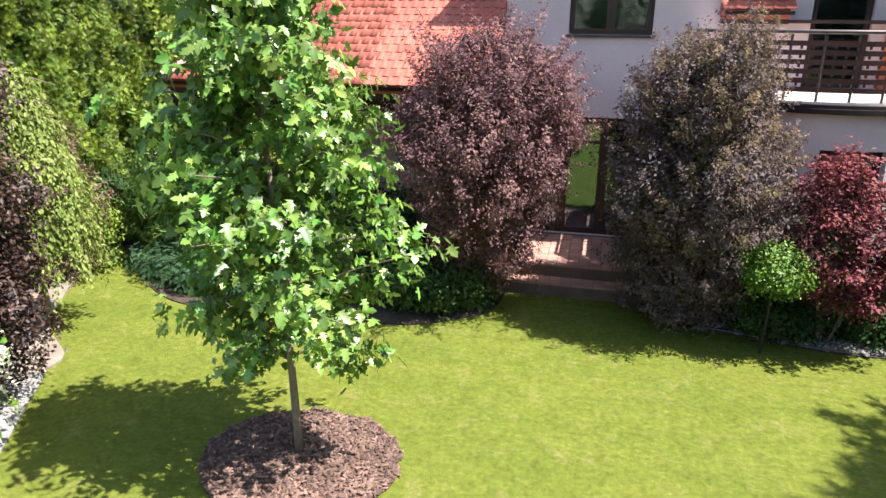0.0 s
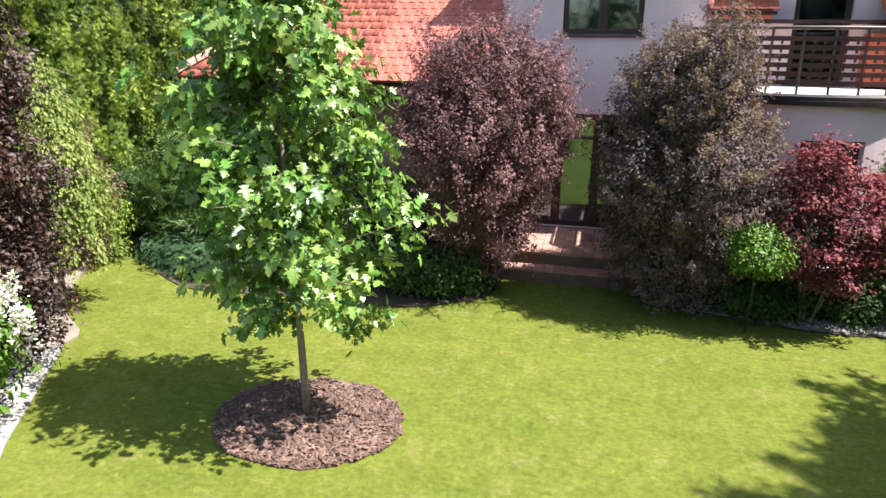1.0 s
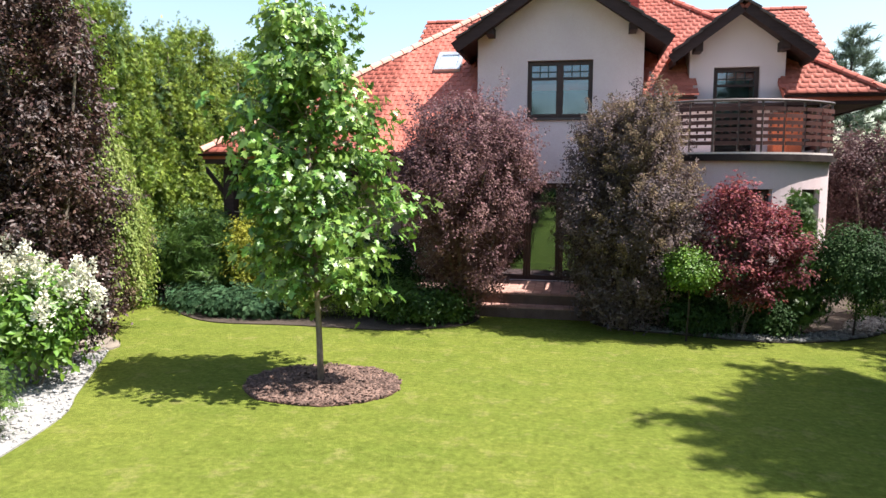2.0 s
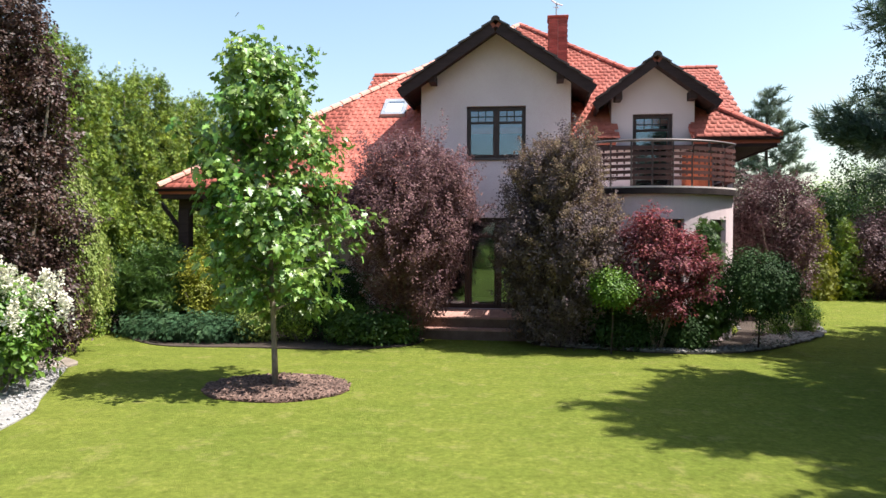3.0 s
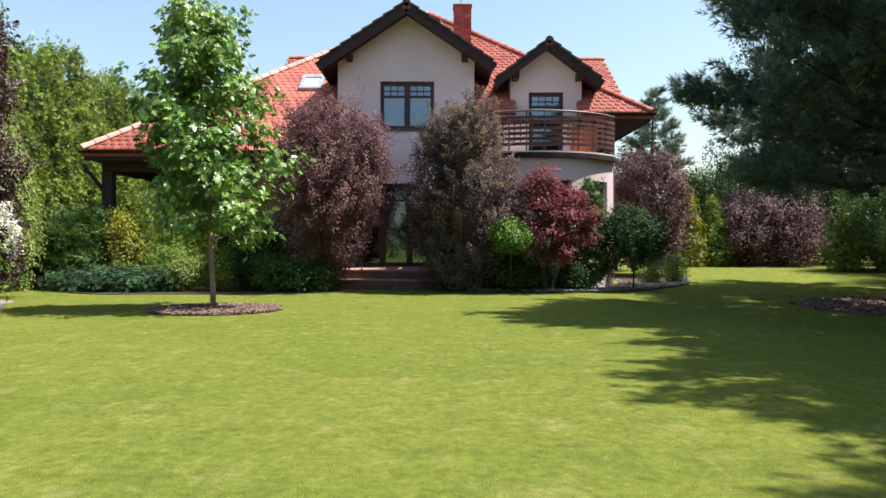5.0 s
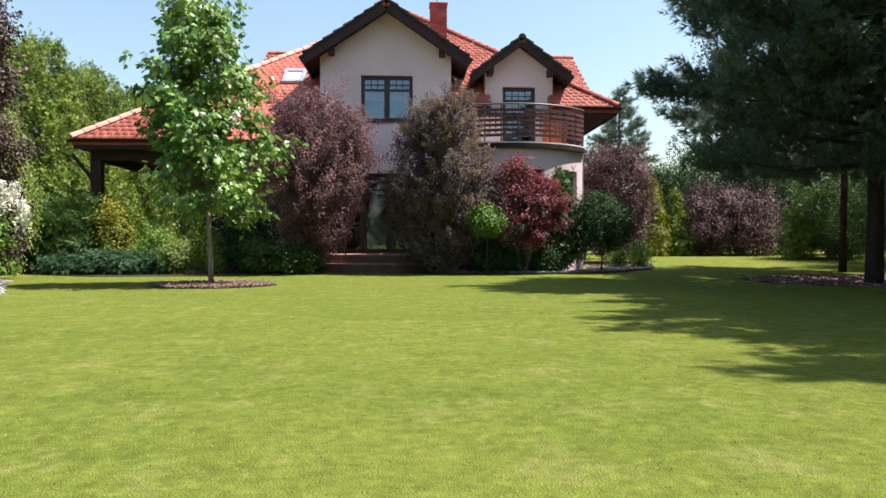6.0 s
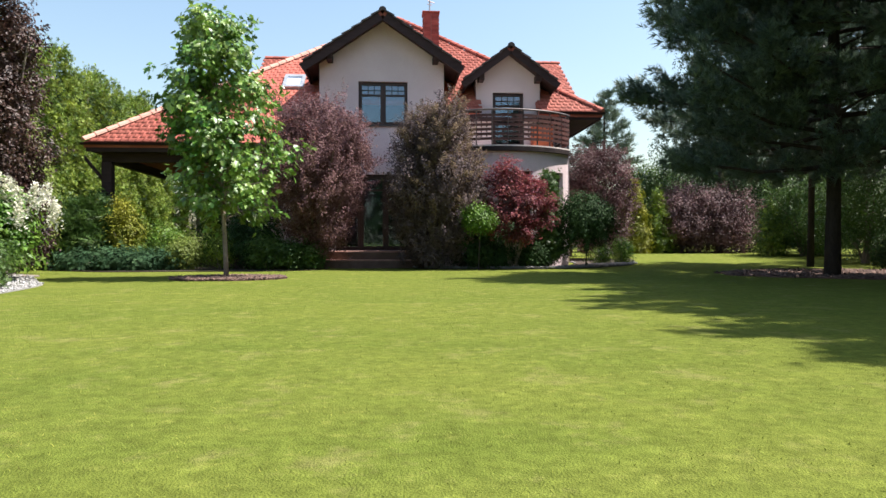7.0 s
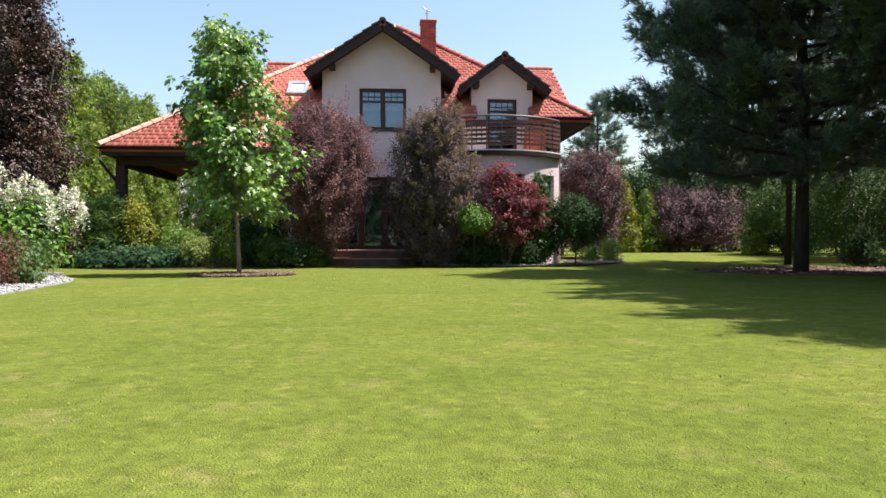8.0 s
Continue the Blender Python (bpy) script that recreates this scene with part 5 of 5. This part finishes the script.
def pine(x, y, h, reach, seed, low, label, whorls=22, material="pine", tufts=9000, r0=0.24, size=0.21, full=1.3):
    """A pine: straight trunk, whorls of spreading boughs, needle tufts along their twigs."""
    q = random.Random(seed)
    t = thing("pine_tree", (x, y, 0), label, "tree")
    part("trunk", shift(tube(bmesh.new(), [(x, y, -0.1), (x + 0.05, y, h * 0.3), (x - 0.05, y, h * 0.65), (x, y, h)], r0, 0.04, 10), (x, y, 0)), M["dark_bark"], t, smooth=True)
    P, D = [], []
    ends = []
    for i in range(whorls):
        f = i / (whorls - 1)
        z = low + (h - low - 0.3) * f
        for k in range(4):
            a = k * math.pi / 2 + i * 1.1 + q.uniform(-0.4, 0.4)
            ln = reach * (1 - 0.85 * f ** full) * q.uniform(0.7, 1.08) * (0.75 if f < 0.06 else 1)
            s = Vector((x, y, z))
            e = s + Vector((math.cos(a) * ln, math.sin(a) * ln, ln * q.uniform(-0.02, 0.28)))
            m = s.lerp(e, 0.5) + Vector((0, 0, -0.05 * ln))
            part("bough", shift(tube(bmesh.new(), [s, m, e], 0.055 * (1.2 - f), 0.01, 5), (x, y, 0)), M["dark_bark"], t)
            ends.append((s, m, e, ln))
    tot = sum(v[3] for v in ends)
    for s, m, e, ln in ends:
        twigs = int(5.2 * ln) + 3
        share = max(4, int(tufts * ln / tot / twigs))
        for k in range(twigs):
            u = q.uniform(0.2, 1.0) ** 0.75 if k else 1.0
            c = s.lerp(m, u * 2) if u < 0.5 else m.lerp(e, u * 2 - 1)
            wdt = 0.16 + 0.26 * ln * (1 - u)
            c = c + Vector((q.gauss(0, wdt * 0.7), q.gauss(0, wdt * 0.7), q.gauss(0.06, 0.13)))
            go = ((e - s).normalized() + (c - s.lerp(e, u)) * 1.2 + Vector((0, 0, 0.55))).normalized()
            for w in range(share):
                off = go * q.uniform(-0.28, 0.34) + Vector((q.gauss(0, 0.075), q.gauss(0, 0.075), q.gauss(0, 0.06)))
                P.append(c + off)
                D.append(go * 0.8 + off * 1.2)
    P, D = np.array([tuple(p) for p in P]), np.array([tuple(p) for p in D])
    n = len(P)
    scatter("needles", TUFT, P - np.array([x, y, 0]), RNG.normal(size=(n, 3)), D, size * RNG.uniform(0.7, 1.3, n), M[material], t)
    return t


pine(9.5, 5.65, 12.0, 4.45, 1, 2.3, "large dark pine with wide drooping boughs over the lawn", 28, "pine", 40000, 0.17, 0.165, 1.5)
pine(10.8, 0.8, 10.8, 4.9, 2, 3.9, "tall dark pine beyond the lawn casting long shade", 28, "pine", 44000, 0.20, 0.18, 1.5)
pine(12.8, 11.6, 11.0, 4.6, 3, 3.0, "dark pine behind the larger one", 24, "pine", 24000, 0.11, 0.20, 1.5)
# out of view, placed to cast the shade across the near lawn
pine(10.4, -3.4, 10.5, 4.2, 8, 4.4, "unseen tall dark pine added to shade the garden boundary", 24, "pine", 26000, 0.20, 0.20, 1.5)
# out of view, added to block sky light from the shaded lawn
pine(15.4, 2.6, 11.5, 4.4, 9, 2.4, "unseen tall dark pine added to shade the garden boundary", 22, "pine", 15000, 0.20, 0.24, 1.5)
pine(17.7, 47.0, 13.0, 2.9, 4, 6.2, "distant pine behind the garden", 10, "hazy_pine", 1500, 0.25, 0.42, 1.8)


def birch(x, y, h, r, seed, label):
    """A birch: limbs that rise and arch over, and strands of small leaves hanging from them."""
    q = random.Random(seed)
    t = thing("birch_tree", (x, y, 0), label, "tree")
    part("trunk", shift(tube(bmesh.new(), [(x, y, -0.1), (x, y, h * 0.5), (x + 0.1, y, h)], 0.13, 0.03, 8), (x, y, 0)), M["dark_bark"], t)
    W = []
    for i in range(44):
        f = i / 43
        z0 = 2.6 + (h - 3.2) * f
        a = i * 2.399
        ln = r * (1 - 0.6 * f ** 2) * q.uniform(0.75, 1.1)
        s0 = Vector((x, y, z0))
        e = s0 + Vector((math.cos(a) * ln, math.sin(a) * ln, ln * 0.35))
        m = s0.lerp(e, 0.55) + Vector((0, 0, ln * 0.22))
        part("limb", shift(tube(bmesh.new(), [s0, m, e], 0.03, 0.006, 5), (x, y, 0)), M["dark_bark"], t)
        for k in range(13):
            u = q.uniform(0.25, 1.0)
            p = s0.lerp(m, u * 2) if u < 0.5 else m.lerp(e, u * 2 - 1)
            drop = q.uniform(0.5, 1.5)
            p = p + Vector((q.gauss(0, 0.18), q.gauss(0, 0.18), 0))
            for n in range(44):
                v = q.random()
                W.append((p.x + q.gauss(0, 0.07), p.y + q.gauss(0, 0.07), p.z + 0.1 - drop * v))
    W = np.array(W)
    n = len(W)
    scatter("crown", LEAF, W - np.array([x, y, 0]), RNG.normal(size=(n, 3)) * 0.7 + np.array([0.3, -0.2, 0.5]), RNG.normal(size=(n, 3)) * 0.5 + np.array([0, 0, -1.0]), 0.12 * RNG.uniform(0.7, 1.3, n), M["birch"], t)


birch(16.4, 24.6, 14.0, 3.2, 6, "tall birch with small hanging leaves behind the pine")

# trees just behind the back hedge
for i, (x, y, h, r, mt) in enumerate(((10.6, 29.0, 4.2, 1.7, "green"), (13.4, 27.0, 4.4, 1.8, "green"), (16.6, 29.5, 5.4, 2.0, "green"), (19.4, 28.0, 6.8, 2.1, "deep"), (22.8, 26.4, 7.2, 2.2, "green"))):
    t = thing("leafy_tree", (x, y, 0.27), "dark leafy green tree behind the back hedge", "tree", "trees behind the back hedge")
    part("trunk", shift(tube(bmesh.new(), [(x, y, -0.1), (x, y, h * 0.7)], 0.14, 0.05, 6), (x, y, 0)), M["bark"], t)
    crown("crown", LEAF, lobes(x, y, 0.9, h, r, 7, 180 + i), 1500, 14, 0.2, 0.12, M[mt], t, loosen=0.7)

# unseen tall trees added beside the pines, closing the garden and blocking sky light
for i in range(7):
    x, y = (18.0 if i < 4 else 24.0) + 1.2 * math.sin(i * 2.4), -9.0 + i * 4.3
    h = 10.5 + 1.0 * math.sin(i * 1.7)
    t = thing("leafy_tree", (x, y, 0), "unseen tall dark leafy tree added at the garden boundary", "tree", "tall boundary trees")
    part("trunk", shift(tube(bmesh.new(), [(x, y, -0.1), (x + 0.1, y, h * 0.4), (x, y, h * 0.75)], 0.2, 0.06, 7), (x, y, 0)), M["dark_bark"], t)
    crown("crown", LEAF, lobes(x, y, 1.0, h, 2.6, 9, 230 + i), 620, 10, 0.3, 0.36, M["deep"], t)

# far trees beyond the garden
for i in range(16):
    x = 9.0 + i * 3.3
    y = 46 + 6 * math.sin(i * 1.7)
    h = 4.2 + 1.3 * math.sin(i * 2.3) + 0.05 * i
    bl = lobes(x, y, 1.0, h, 2.3, 5, 140 + i)
    t = thing("far_tree", (x, y, 0.27), "distant leafy green tree beyond the garden", "tree", "far trees")
    part("trunk", shift(tube(bmesh.new(), [(x, y, -0.1), (x, y, h * 0.7)], 0.16, 0.06, 6), (x, y, 0)), M["bark"], t)
    crown("crown", LEAF, bl, 420, 9, 0.3, 0.30, M["hazy_pine" if i % 3 else "thuja"], t)
for i in range(9):
    x, y = -30 + i * 5.5, 52 + 5 * math.sin(i * 1.9)
    h = 6.0 + 1.2 * math.sin(i * 2.9)
    t = thing("far_tree", (x, y, 0.27), "distant leafy green tree beyond the garden", "tree", "far trees")
    part("trunk", shift(tube(bmesh.new(), [(x, y, -0.1), (x, y, h * 0.7)], 0.16, 0.06, 6), (x, y, 0)), M["bark"], t)
    crown("crown", LEAF, lobes(x, y, 1.0, h, 2.4, 5, 170 + i), 380, 9, 0.3, 0.32, M["hazy_pine"], t)

# the trees that close the garden behind the lawn's near end
for i in range(17):
    x, y = -34 + i * 4.2, -25 + 2.0 * math.sin(i * 1.3)
    h = 8.6 + 0.9 * math.sin(i * 2.2)
    t = thing("far_tree", (x, y, 0), "leafy green tree closing the near end of the garden", "tree", "trees at the near end")
    part("trunk", shift(tube(bmesh.new(), [(x, y, -0.1), (x, y, h * 0.7)], 0.16, 0.06, 6), (x, y, 0)), M["bark"], t)
    crown("crown", LEAF, lobes(x, y, 0.8, h, 2.8, 6, 200 + i), 260, 9, 0.3, 0.42, M["deep"], t)

# edging stones along the shaded bed
q = random.Random(11)
stone_bm = bmesh.new()
bmesh.ops.create_icosphere(stone_bm, subdivisions=2, radius=1.0)
for v in stone_bm.verts:
    k = 1 + 0.25 * noise.noise(v.co * 1.7)
    v.co = Vector((v.co.x * k, v.co.y * k * 0.8, max(v.co.z * k * 0.6, -0.3)))
stone_mesh = mesh_of("edging_stone", stone_bm, M["rock"])
line = BEDS["front"]
for i, (x, y) in enumerate(line):
    if y > 15.5 or (y > 11.6 and x < 6.3) or (x < 5.4 and i % 3):
        continue
    ob = new("edging_stone", stone_mesh)
    s = q.uniform(0.05, 0.10) if x < 5.4 else q.uniform(0.05, 0.11)
    ob.matrix_basis = pose(x, y, 0.05, 0, 0, q.uniform(0, 360)) @ Matrix.Diagonal((s * 1.3, s, s * 0.8, 1))
    tagged(ob, "grey field stone edging the planting bed", "stone", "edging stones")

# ---- pieces of paving and roof, last ----
paver_mesh = mesh_of("paver", box(bmesh.new(), -0.097, 0.097, -0.097, 0.097, 0, 0.05, 0.006), M["paver"])


def pave(x0, x1, y0, y1, z):
    nx_, ny_ = int(round((x1 - x0) / 0.2)), int(round((y1 - y0) / 0.2))
    for i in range(nx_):
        for j in range(ny_):
            ob = new("paver", paver_mesh)
            ob.parent = terrace
            ob.location = (x0 + (i + 0.5) * (x1 - x0) / nx_, y0 + (j + 0.5) * (y1 - y0) / ny_, z + q.uniform(-0.003, 0.003))


pave(-2.0, 1.6, 12.1, 14.1, 0.44)
pave(-1.9, 1.5, 11.73, 12.09, 0.20)
for p in singles:
    ob = new("tile", tile_mesh)
    ob.parent = roof
    ob.matrix_local = Matrix.Translation(Vector(p) - Vector(H)) @ (turn_front.to_4x4() @ pose(0, 0, 0, q.uniform(-0.6, 0.6), q.uniform(-0.5, 0.5), q.uniform(-0.4, 0.4)))
